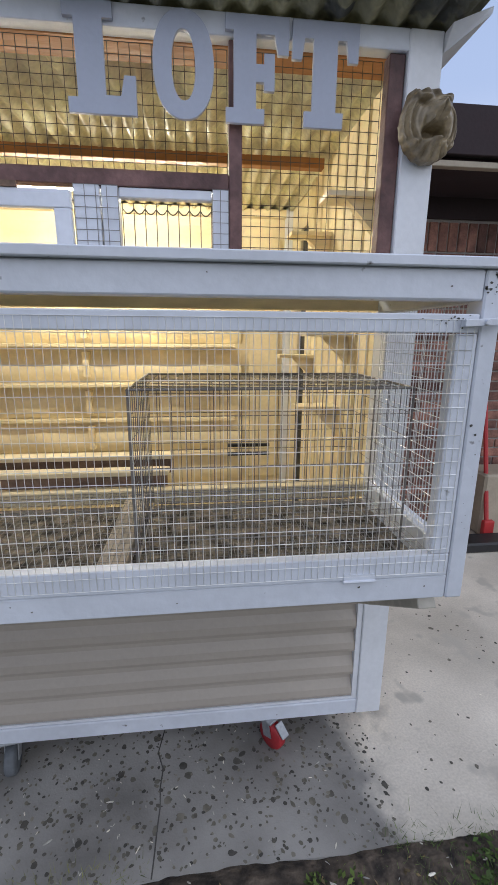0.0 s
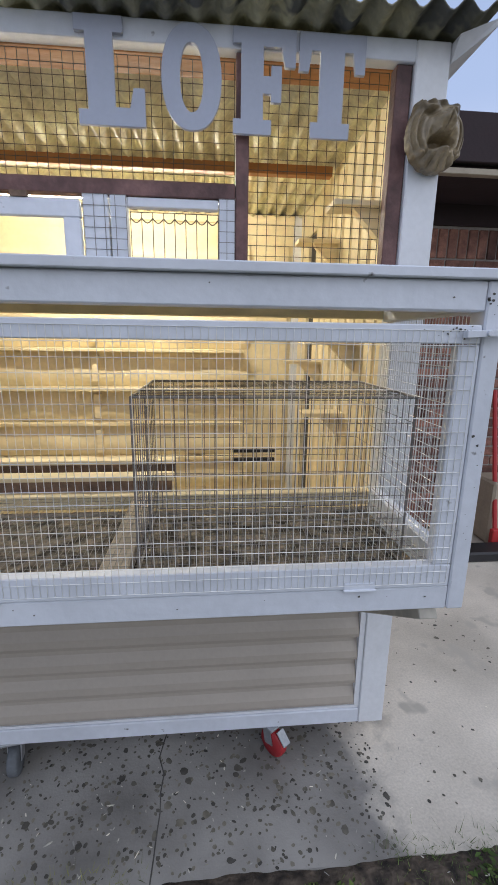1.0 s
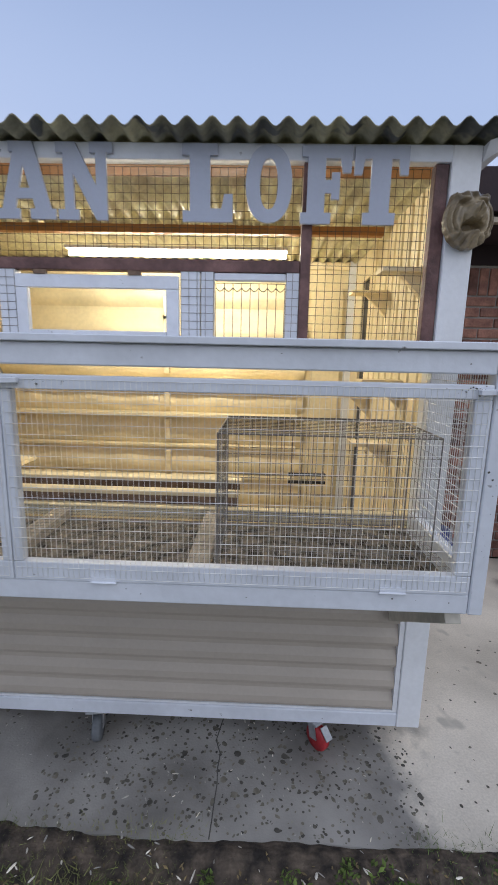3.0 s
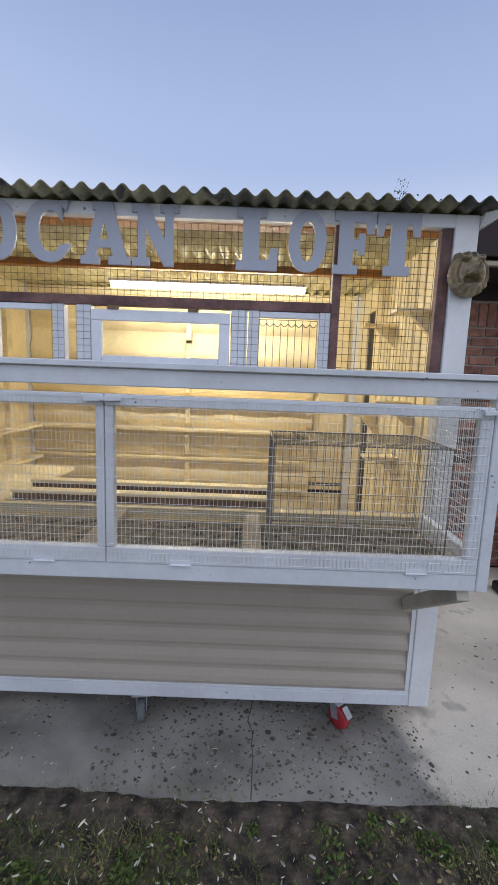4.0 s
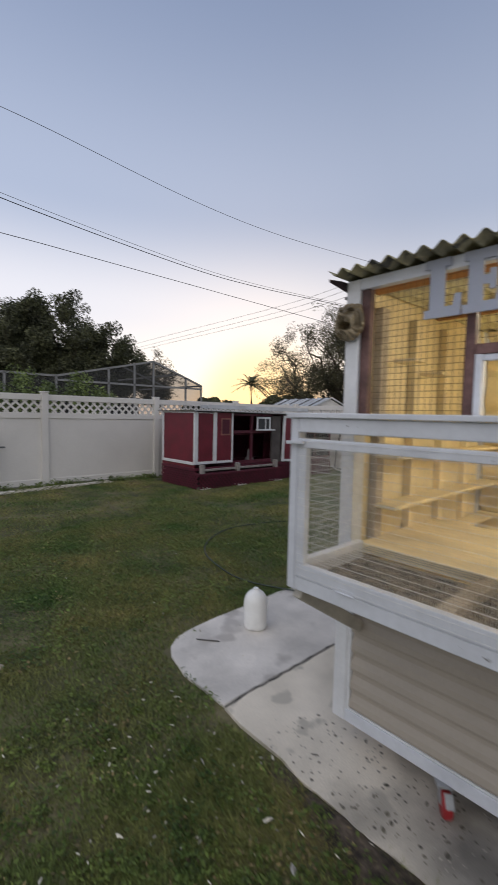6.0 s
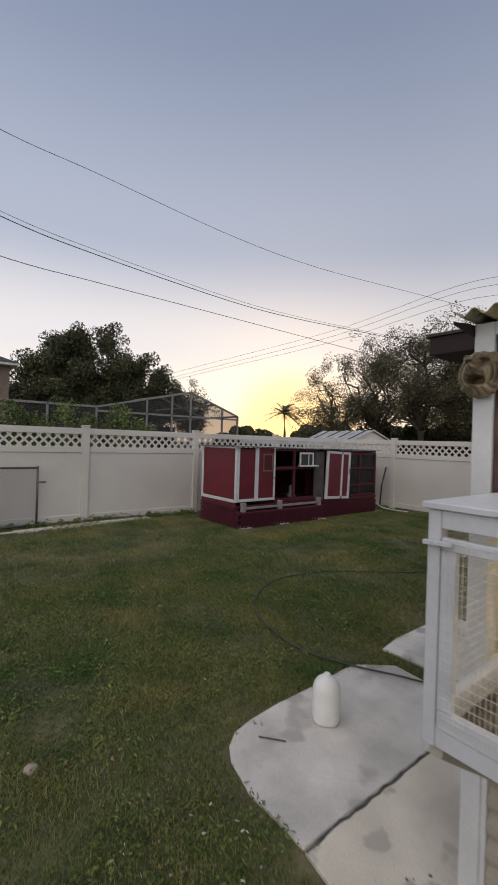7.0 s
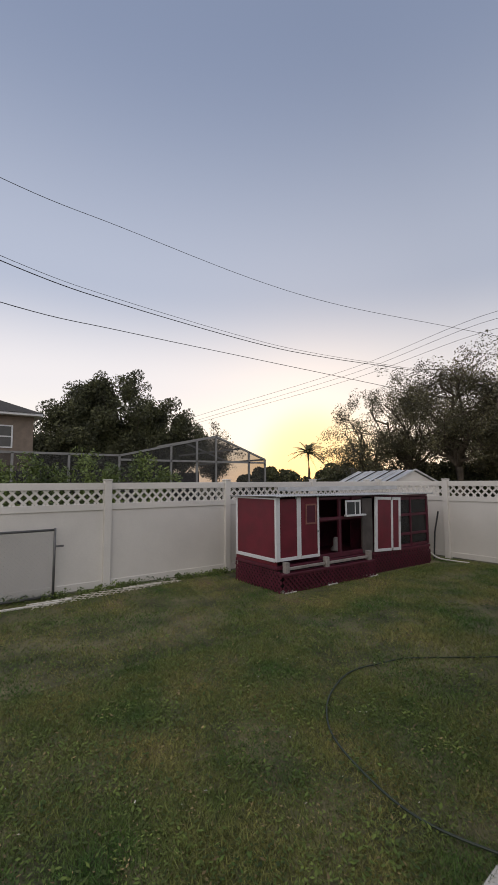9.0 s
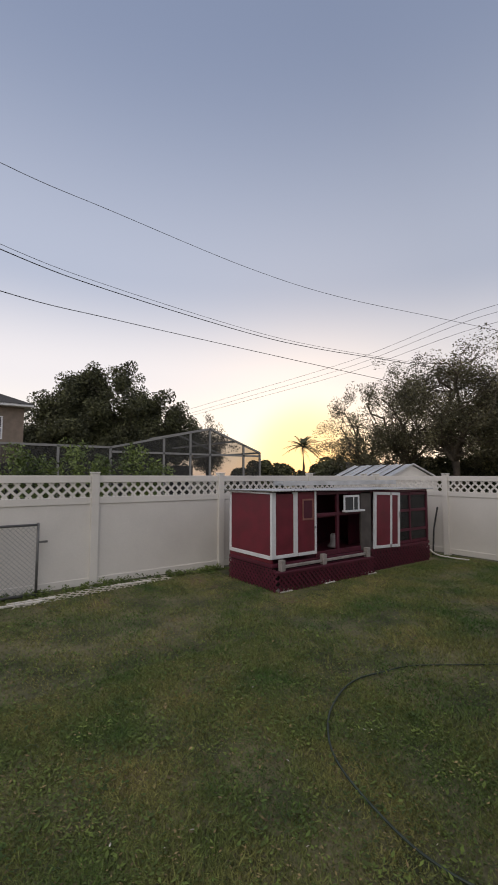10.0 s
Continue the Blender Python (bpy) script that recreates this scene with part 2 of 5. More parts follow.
SCREEN.node_tree.nodes["Principled BSDF"].inputs["Alpha"].default_value = 0.68

# ---- helpers for meshes ----
def box(bm, x0, x1, y0, y1, z0, z1, m=None):
    v = [bm.verts.new((x, y, z)) for x in (x0, x1) for y in (y0, y1) for z in (z0, z1)]
    for f in ((0, 1, 3, 2), (4, 6, 7, 5), (0, 4, 5, 1), (2, 3, 7, 6), (0, 2, 6, 4), (1, 5, 7, 3)):
        bm.faces.new([v[i] for i in f])
    if m is not None:
        bmesh.ops.transform(bm, matrix=m, verts=v)
    return bm


def bar(bm, p, q, w, h):
    """A square timber from p to q, w wide and h high."""
    p, q = Vector(p), Vector(q)
    d = q - p
    turn = d.to_track_quat("Z", "Y").to_matrix().to_4x4()
    return box(bm, -w / 2, w / 2, -h / 2, h / 2, 0, d.length, Matrix.Translation(p) @ turn)


def tube(bm, pts, r, seg=6, r2=None):
    pts = [Vector(p) for p in pts]
    rings = []
    for i, p in enumerate(pts):
        d = (pts[min(i + 1, len(pts) - 1)] - pts[max(i - 1, 0)]).normalized()
        turn = d.to_track_quat("Z", "Y").to_matrix()
        k = r if r2 is None else r + (r2 - r) * i / max(1, len(pts) - 1)
        rings.append([bm.verts.new(p + turn @ Vector((k * math.cos(a), k * math.sin(a), 0))) for a in [2 * math.pi * j / seg for j in range(seg)]])
    for a, b in zip(rings, rings[1:]):
        for j in range(seg):
            bm.faces.new((a[j], a[(j + 1) % seg], b[(j + 1) % seg], b[j]))
    if seg > 2:
        bm.faces.new(rings[0][::-1])
        bm.faces.new(rings[-1])
    return bm


def lathe(bm, prof, at, seg=20, sx=1.0, sy=1.0):
    rings = [[bm.verts.new((at[0] + sx * r * math.cos(a), at[1] + sy * r * math.sin(a), at[2] + z)) for a in [2 * math.pi * j / seg for j in range(seg)]] for r, z in prof]
    for a, b in zip(rings, rings[1:]):
        for j in range(seg):
            bm.faces.new((a[j], a[(j + 1) % seg], b[(j + 1) % seg], b[j]))
    bm.faces.new(rings[0][::-1])
    bm.faces.new(rings[-1])
    return bm


def mesh_of(name, bm, material, bevel=0.0, smooth=False):
    if bevel:
        bmesh.ops.bevel(bm, geom=list(bm.edges), offset=bevel, segments=1, affect="EDGES")
    bmesh.ops.recalc_face_normals(bm, faces=list(bm.faces))
    me = bpy.data.meshes.new(name)
    bm.to_mesh(me)
    bm.free()
    me.materials.append(material)
    if smooth:
        for p in me.polygons:
            p.use_smooth = True
    return me


def thing(name, at, label, category, group="", kind=""):
    ob = new(name)
    ob.empty_display_size = 0.05
    ob.location = at
    return tagged(ob, label, category, group, kind)


def part(name, bm, material, parent, label="", bevel=0.0, smooth=False):
    ob = new(name, mesh_of(name, bm, material, bevel, smooth))
    ob.parent = parent
    if parent.type == "EMPTY":
        ob.matrix_parent_inverse = Matrix.Translation(-Vector(parent.location))
    return tagged(ob, label)


def piece(name, me, parent, m):
    ob = new(name, me)
    ob.parent = parent
    base = Matrix.Translation(-Vector(parent.location)) if parent.type == "EMPTY" else Matrix.Identity(4)
    ob.matrix_parent_inverse = base
    ob.matrix_basis = m
    return ob


def solid(name, bm, material, label, category, group="", kind="", bevel=0.0, smooth=False):
    return tagged(new(name, mesh_of(name, bm, material, bevel, smooth)), label, category, group, kind)


def B(*a):
    return box(bmesh.new(), *a)


def raw(name, verts, faces, material):
    me = bpy.data.meshes.new(name)
    me.from_pydata(verts, [], faces)
    me.materials.append(material)
    return me


def wires(bm, o, u, v, nu, nv, r, skip=None):
    """A grid of wires from o: nu steps along u and nv along v (whole side vectors)."""
    o, u, v = Vector(o), Vector(u), Vector(v)
    for i in range(nu + 1):
        p = o + u * (i / nu)
        tube(bm, (p, p + v), r, 4)
    for j in range(nv + 1):
        p = o + v * (j / nv)
        tube(bm, (p, p + u), r, 4)
    return bm


def spline(pts, n=10):
    out = []
    P = [pts[0]] + list(pts) + [pts[-1]]
    for i in range(1, len(P) - 2):
        for k in range(n):
            t = k / n
            out.append(tuple(0.5 * (2 * P[i][j] + (P[i + 1][j] - P[i - 1][j]) * t + (2 * P[i - 1][j] - 5 * P[i][j] + 4 * P[i + 1][j] - P[i + 2][j]) * t * t + (3 * P[i][j] - P[i - 1][j] - 3 * P[i + 1][j] + P[i + 2][j]) * t ** 3) for j in range(3)))
    return out + [tuple(pts[-1])]


# ---- ground ----
bm = bmesh.new()
box(bm, -400, 400, -400, 400, -0.5, -0.02)
solid("ground", bm, SOIL, "dark brown lawn soil under patchy green grass", "ground", kind="structure")


def outline_slab(name, pts, z0, z1, material, label, bevel=0.006):
    bm = bmesh.new()
    top = [bm.verts.new((x, y, z1)) for x, y in pts]
    low = [bm.verts.new((x, y, z0)) for x, y in pts]
    bm.faces.new(top)
    bm.faces.new(low[::-1])
    for i in range(len(pts)):
        j = (i + 1) % len(pts)
        bm.faces.new((top[i], low[i], low[j], top[j]))
    return solid(name, bm, material, label, "concrete slab", kind="structure", bevel=bevel)


def rough_line(p, q, n, amp, seed):
    rng = random.Random(seed)
    return [(p[0] + (q[0] - p[0]) * i / n + rng.uniform(-amp, amp), p[1] + (q[1] - p[1]) * i / n + rng.uniform(-amp, amp)) for i in range(n)]


outline_slab("pavement", rough_line((-2.905, 0.21), (-0.68, 0.12), 16, 0.015, 1) + rough_line((-0.668, 0.12), (3.2, 0.22), 22, 0.012, 2) + [(8.0, 0.3), (8.0, 2.24), (-2.895, 2.24)], -0.12, 0.0, SLAB, "grey concrete slab with dark droppings and painted shade under the loft")
outline_slab("pavement", [(-2.915, 2.0), (-3.30, 1.84), (-3.56, 1.87), (-3.74, 1.64), (-3.76, 1.5), (-3.73, 1.14), (-3.725, 0.8), (-3.705, 0.55), (-3.67, 0.42), (-3.60, 0.33), (-3.50, 0.27), (-3.28, 0.22), (-3.1, 0.225), (-2.925, 0.225)], -0.12, -0.004, CONCRETE, "rounded end of the concrete slab in the lawn")
outline_slab("pavement", [(-2.7, 2.1), (-3.43, 2.04), (-3.78, 2.02), (-3.82, 2.3), (-3.83, 2.9), (-3.7, 3.2), (-2.7, 3.2)], -0.12, -0.004, CONCRETE, "second concrete pad beyond a strip of grass")
bm = bmesh.new()
rng = random.Random(6)
pts = [(-2.909 + rng.uniform(-0.01, 0.01), 0.22 + i * 0.055, -0.002) for i in range(31)]
for a, b in zip(pts, pts[1:]):
    bar(bm, a, b, rng.uniform(0.006, 0.018), 0.008)
solid("joint_dirt", bm, CRACKS, "dark dirt filling the joint between two slabs", "joint", kind="structure")
def smooth_step(a, b, x):
    x = min(1.0, max(0.0, (x - a) / (b - a)))
    return x * x * (3 - 2 * x)


bm = bmesh.new()
rows = []
for k in range(72):
    y0 = -0.42 + 0.009 * k
    row = []
    for i in range(420):
        x0 = -2.55 + 0.0091 * i
        rim = 0.105 + 0.042 * max(0.0, -0.7 - x0) + 0.025 * max(0.0, x0 + 0.7)
        lumps = 0.011 * noise.noise(Vector((x0 * 5, y0 * 5, 1))) + 0.008 * noise.noise(Vector((x0 * 17, y0 * 17, 4))) + 0.003 * noise.noise(Vector((x0 * 34, y0 * 34, 7)))
        base = -0.020 + 0.021 * smooth_step(rim - 0.14, rim - 0.02, y0)
        bank = 0.010 - 0.020 * (1 - smooth_step(-0.36, -0.12, y0)) - 0.032 * smooth_step(rim - 0.02, rim + 0.06, y0) - 0.022 * (1 - smooth_step(-2.4, -1.75, x0))
        row.append(bm.verts.new((x0, y0, base + bank * 0.8 + lumps * 0.9)))
    rows.append(row)
for a, b in zip(rows, rows[1:]):
    for k in range(len(a) - 1):
        bm.faces.new((a[k], a[k + 1], b[k + 1], b[k]))
tagged(solid("soil_spill", bm, DARK_SOIL, "dark crumbly soil spilled over the slab edge", "soil", smooth=True), kind="stuff")
bm = bmesh.new()
rng = random.Random(5)
pts = [(-0.672 + rng.uniform(-0.012, 0.012), 0.13 + i * 0.06, -0.0015) for i in range(20)]
for a, b in zip(pts, pts[1:]):
    bar(bm, a, b, 0.004, 0.005)
solid("joint_dirt", bm, CRACKS, "thin dark crack running across the concrete", "crack", kind="structure")

# ---- the pigeon loft ----
LX0, LX1, FY, BY = -2.405, 0.086, 0.455, 2.05
loft = thing("pigeon_loft", (-1.17, 1.2, 0), "white and tan pigeon loft on casters with wire front cage", "pigeon loft")
for x0, x1 in ((LX0, -2.338), (0.0, LX1)):
    part("corner_post", B(x0, x1, FY, FY + 0.085, 0.13, 2.112), WHITE_CLEAN, loft, "white painted post", 0.003)
    part("corner_post", B(x0, x1, BY - 0.085, BY, 0.13, 2.112), WHITE_CLEAN, loft, "", 0.003)
part("bottom_trim", B(-2.338, 0.0, FY + 0.002, FY + 0.04, 0.13, 0.186), WHITE, loft, "white skirting board", 0.003)
part("bottom_trim", B(-2.338, -0.0, FY + 0.008, FY + 0.03, 0.187, 0.196), WHITE_CLEAN, loft)
part("side_strip", B(-0.018, -0.001, FY + 0.006, FY + 0.03, 0.197, 0.9), WHITE_CLEAN, loft)
part("side_strip", B(-2.337, -2.320, FY + 0.006, FY + 0.03, 0.197, 0.9), WHITE_CLEAN, loft)


def lap_mesh(length, h):
    """One vinyl lap with its two drooping folds, from x = 0 to length."""
    prof = [(0.024, 0), (-0.005, 0.003), (-0.008, 0.014), (-0.004, h * 0.20), (0.010, h * 0.36), (0.013, h * 0.485), (-0.005, h * 0.505), (-0.008, h * 0.575), (-0.004, h * 0.70), (0.010, h * 0.86), (0.013, h * 0.985), (0.024, h), (0.026, h), (0.026, 0)]
    bm = bmesh.new()
    a = [bm.verts.new((0, y, z)) for y, z in prof]
    b = [bm.verts.new((length, y, z)) for y, z in prof]
    for i in range(len(prof)):
        j = (i + 1) % len(prof)
        bm.faces.new((a[i], a[j], b[j], b[i]))
    bm.faces.new(a)
    bm.faces.new(b[::-1])
    return bm


lap = mesh_of("siding_panel", lap_mesh(2.30, 0.178), TAN)
for i in range(4):
    piece("siding_panel", lap, loft, Matrix.Translation((-2.319, FY + 0.014, 0.197 + i * 0.1785)))
lap_side = mesh_of("siding_panel", lap_mesh(1.42, 0.178), TAN)
lap_right = mesh_of("siding_panel", lap_mesh(1.035, 0.178), TAN)
for i in range(11):
    z = 0.15 - 0.003 * i + i * 0.1785
    piece("siding_panel", lap_side, loft, Matrix.Translation((LX0 + 0.004, BY - 0.088, z)) @ Matrix.Rotation(radians(-90), 4, "Z"))
    piece("siding_panel", lap_right, loft, Matrix.Translation((LX1 - 0.004, FY + 0.088, z)) @ Matrix.Rotation(radians(90), 4, "Z"))
part("base_frame", B(-2.335, -0.003, FY + 0.045, BY - 0.09, 0.135, 0.19), BROWN_BOARD, loft)
part("loft_floor", B(-2.33, -0.005, FY + 0.05, BY - 0.05, 0.192, 0.21), CREAM_WOOD, loft)

# upper front: header, red posts, window frames
bm = bmesh.new()
box(bm, -2.338, 0.0, FY + 0.002, FY + 0.04, 2.066, 2.112)
part("header", bm, WHITE, loft, "white painted header board", 0.002)
part("top_plate", B(-2.335, -0.003, FY + 0.05, FY + 0.14, 2.070, 2.100), ORANGE_WOOD, loft, "orange-brown framing timber", 0.002)
for x0, x1 in ((-0.042, -0.002), (-0.432, -0.400), (-2.335, -2.293), (-1.897, -1.862)):
    part("red_post", B(x0, x1, FY + 0.012, FY + 0.048, 1.50, 2.065), RED_WOOD, loft, "red-brown stained upright", 0.002)
part("red_rail", B(-1.861, -0.433, FY + 0.014, FY + 0.05, 1.752, 1.788), RED_WOOD, loft, "red-brown stained rail with flaking paint", 0.002)
part("sill_beam", B(-2.338, 0.0, FY + 0.01, FY + 0.048, 1.47, 1.498), CREAM_WOOD, loft, "", 0.002)
for x0, x1, dy in ((-0.474, -0.434, 0), (-0.742, -0.702, 0), (-0.806, -0.746, -0.004), (-1.392, -1.338, -0.004), (-1.485, -1.440, 0), (-1.752, -1.700, 0), (-1.860, -1.835, 0)):
    part("mullion", B(x0, x1, FY + 0.012 + dy, FY + 0.05, 1.50, 1.751), WHITE, loft, "white window upright", 0.002)
for x0, x1 in ((-0.701, -0.475), (-1.834, -1.753), (-1.699, -1.486)):
    part("window_rail", B(x0, x1, FY + 0.018, FY + 0.045, 1.728, 1.750), WHITE, loft, "", 0.002)
for x0, x1 in ((-0.474, -0.434), (-0.806, -0.702), (-1.392, -1.338), (-1.485, -1.440), (-1.752, -1.700)):
    bm = bmesh.new()
    wires(bm, (x0, FY + 0.006, 1.50), (x1 - x0, 0, 0), (0, 0, 0.25), max(1, round((x1 - x0) / 0.0254)), 10, 0.0008)
    part("wire_netting", bm, CAGE_WIRE, loft, "wire netting stapled over the white upright")
# hatch sash, hung from its top edge and leaning a little
sash = part("hatch_sash", B(-1.333, -0.812, FY - 0.002, FY + 0.02, 1.695, 1.735), WHITE, loft, "white framed top-hung hatch", 0.002)
part("sash_stile", B(-1.333, -1.296, FY - 0.002, FY + 0.02, 1.50, 1.694), WHITE, sash, "", 0.002)
part("sash_stile", B(-0.852, -0.812, FY - 0.002, FY + 0.02, 1.50, 1.694), WHITE, sash, "", 0.002)
part("sash_rail", B(-1.295, -0.853, FY - 0.002, FY + 0.02, 1.535, 1.565), WHITE, sash, "", 0.002)
for x in (-1.25, -0.95):
    part("hinge", B(x - 0.02, x + 0.02, FY - 0.006, FY + 0.006, 1.735, 1.748), BROWN_BOARD, sash)
# dark square netting behind the upright frames
for x0, x1, z0, z1 in ((-0.398, -0.044, 1.50, 2.065), (-1.86, -0.434, 1.79, 2.065), (-2.291, -1.899, 1.50, 2.065)):
    bm = bmesh.new()
    wires(bm, (x0, FY + 0.052, z0), (x1 - x0, 0, 0), (0, 0, z1 - z0), round((x1 - x0) / 0.0254), round((z1 - z0) / 0.0254), 0.0009)
    part("wire_netting", bm, DARK_WIRE, loft, "dark square wire netting")
bm = bmesh.new()
wires(bm, (-0.70, FY + 0.055, 1.50), (0.225, 0, 0), (0, 0, 0.225), 8, 1, 0.0012)
for i in range(8):
    tube(bm, [(-0.70 + 0.028 * i + 0.028 * k / 6, FY + 0.055, 1.712 - 0.012 * math.sin(math.pi * k / 6)) for k in range(7)], 0.0015, 4)
part("wire_netting", bm, DARK_WIRE, loft, "looped wire netting over the small window")

# inside walls
part("back_wall", B(-2.335, 0.0, BY - 0.048, BY - 0.03, 0.2, 2.106), CREAM, loft, "cream back wall")
def bowed_panel(x0, x1, z0, z1, y, amp):
    bm = bmesh.new()
    n = 10
    rows = []
    for i in range(n + 1):
        k = i / n
        d = amp * math.sin(math.pi * k ** 1.6)
        z = z1 - (z1 - z0) * k
        rows.append([bm.verts.new((x0 + (x1 - x0) * j / 24, y - d * (1 + 0.25 * math.sin(j * 1.3 + z * 9)), z)) for j in range(25)])
    for a, b in zip(rows, rows[1:]):
        for j in range(24):
            bm.faces.new((a[j], a[j + 1], b[j + 1], b[j]))
    return bm
for z0, z1 in ((0.46, 0.66), (0.68, 0.88), (0.90, 1.10), (1.12, 1.33), (1.35, 1.56), (1.58, 1.79), (1.81, 2.01)):
    part("wall_panel", bowed_panel(-2.33, -0.26, z0, z1, BY - 0.05, 0.035), CREAM, loft, "bowed cream panel", smooth=True)
for z in (0.67, 0.89, 1.11, 1.34):
    part("shelf", B(-2.335, -0.30, 1.88 if z > 1 else 1.94, BY - 0.05, z - 0.009, z + 0.009), CREAM_WOOD, loft, "pale wooden perch shelf", 0.002)
    part("shelf", B(-2.335, -2.22, 0.62 if z > 1 else 0.95, 1.879, z - 0.009, z + 0.009), CREAM_WOOD, loft, "", 0.002)
for z in (0.78, 1.0, 1.225, 1.45, 1.68, 1.80):
    part("shelf_block", B(-1.20, -1.165, BY - 0.11, BY - 0.05, z - 0.07, z + 0.075), CREAM_WOOD, loft, "", 0.002)
part("side_wall", B(LX0 + 0.03, LX0 + 0.045, FY + 0.09, BY - 0.05, 0.2, 2.106), CREAM, loft, "cream side wall")
part("side_wall", B(LX1 - 0.045, LX1 - 0.03, FY + 0.09, 1.58, 0.2, 2.106), CREAM, loft)
part("side_wall", B(LX1 - 0.045, LX1 - 0.03, 1.75, BY - 0.05, 0.2, 2.106), CREAM, loft)
part("lintel", B(LX1 - 0.045, LX1 - 0.03, 1.581, 1.749, 1.95, 2.106), CREAM, loft)
# added black panel that stands for the dark of the narrow opening
part("side_door", B(LX1 - 0.028, LX1 - 0.012, 1.582, 1.748, 0.2, 1.95), BLACK, loft, "black panel added for the dark slit in the side wall")
for y in (0.62, 0.95, 1.3, 1.65):
    part("stud", B(LX0 + 0.046, LX0 + 0.085, y, y + 0.06, 0.22, 2.02), BARE_WOOD if y < 0.7 else CREAM_WOOD, loft, "", 0.002)
y = FY + 0.10
i = 0
while y < 1.48:
    part("wall_board", B(LX1 - 0.062, LX1 - 0.046, y, y + 0.085, 0.22, 2.10), CREAM_WOOD if i % 2 else CREAM, loft, "", 0.004)
    y += 0.105
    i += 1
part("inner_door", B(-0.212, -0.03, BY - 0.075, BY - 0.05, 0.5, 1.95), CREAM, loft, "", 0.003)
def bracket(x, y, z):
    bm = B(x - 0.165, x, y, y + 0.10, z, z + 0.014)
    v = [bm.verts.new(p) for p in ((x, y + 0.03, z), (x - 0.10, y + 0.03, z), (x, y + 0.03, z - 0.10), (x, y + 0.06, z), (x - 0.10, y + 0.06, z), (x, y + 0.06, z - 0.10))]
    for f in ((0, 1, 2), (3, 5, 4), (0, 3, 4, 1), (1, 4, 5, 2), (2, 5, 3, 0)):
        bm.faces.new([v[k] for k in f])
    return bm
for y, z in ((0.60, 1.79), (1.10, 1.79), (0.80, 1.40), (1.3, 1.30), (0.9, 1.12)):
    part("perch_bracket", bracket(LX1 - 0.063, y, z), CREAM_WOOD, loft, "small wooden bracket perch")
for y, z in ((0.72, 1.78), (1.0, 1.74), (0.75, 1.36)):
    part("perch_bracket", B(LX0 + 0.086, LX0 + 0.2, y, y + 0.10, z, z + 0.016), CREAM_WOOD, loft, "", 0.003)
part("landing_board", B(-2.33, -1.735, FY + 0.09, 1.25, 0.935, 0.955), CREAM_WOOD, loft, "pale plywood landing board", 0.002)
part("front_sill", B(-2.335, -0.003, FY + 0.045, FY + 0.088, 0.915, 0.957), CREAM_WOOD, loft, "", 0.002)
for y, z in ((0.56, 0.995), (0.73, 0.998)):
    part("step_riser", B(-1.72, -0.62, y, y + 0.016, z - 0.062, z - 0.012), BROWN_BOARD, loft, "dark brown riser board", 0.002)
    part("step_tread", B(-1.725, -0.615, y - 0.006, y + 0.05, z - 0.011, z + 0.003), CREAM_WOOD, loft, "", 0.002)
# thin black bars drawn in place of the shade inside two slots
for z in (0.942, 0.978):
    part("step_riser", B(-0.41, -0.24, 0.95, 0.966, z - 0.012, z), BLACK, loft, "black bar standing for the shade of a slot in the low wall")
# ceiling timbers and the corrugated roof
part("ceiling_beam", B(-2.335, 0.0, 1.18, 1.22, 2.055, 2.092), ORANGE_WOOD, loft, "orange-brown timber beam", 0.002)
part("back_plate", B(-2.335, 0.0, BY - 0.085, BY - 0.049, 2.06, 2.105), CREAM_WOOD, loft)


def corrugated(x0, x1, y0, y1, z0, z1, pitch, amp, thick, along="y"):
    bm = bmesh.new()
    n = round((x1 - x0) / pitch * 8)
    up, lo = [], []
    for i in range(n + 1):
        x = x0 + (x1 - x0) * i / n
        w = amp * math.cos(2 * math.pi * (x - x0) / pitch)
        sag = 0.004 * math.sin(x * 2.1)
        for rows, dz in ((up, thick), (lo, 0)):
            rows.append([bm.verts.new((x, y, z + w + sag + dz)) for y, z in ((y0, z0), ((y0 + y1) / 2, (z0 + z1) / 2), (y1, z1))])
    for i in range(n):
        for k in range(2):
            bm.faces.new((up[i][k], up[i + 1][k], up[i + 1][k + 1], up[i][k + 1]))
            bm.faces.new((lo[i][k], lo[i][k + 1], lo[i + 1][k + 1], lo[i + 1][k]))
        bm.faces.new((up[i][0], lo[i][0], lo[i + 1][0], up[i + 1][0]))
        bm.faces.new((up[i][2], up[i + 1][2], lo[i + 1][2], lo[i][2]))
    return bm


part("roof", corrugated(-2.44, 0.15, 0.365, 2.2, 2.126, 2.136, 0.0697, 0.0125, 0.004), ROOF, loft, "weathered olive-grey corrugated fibreglass roof sheet", smooth=True)
# extra sheet below the roof; its pale colour carries the light shining through
part("ceiling_sheet", corrugated(-2.374, 0.039, 0.60, 2.0, 2.104, 2.110, 0.0697, 0.0145, 0.003), CEIL, loft, "underside of the corrugated sheet, painted pale for sky light coming through", smooth=True)
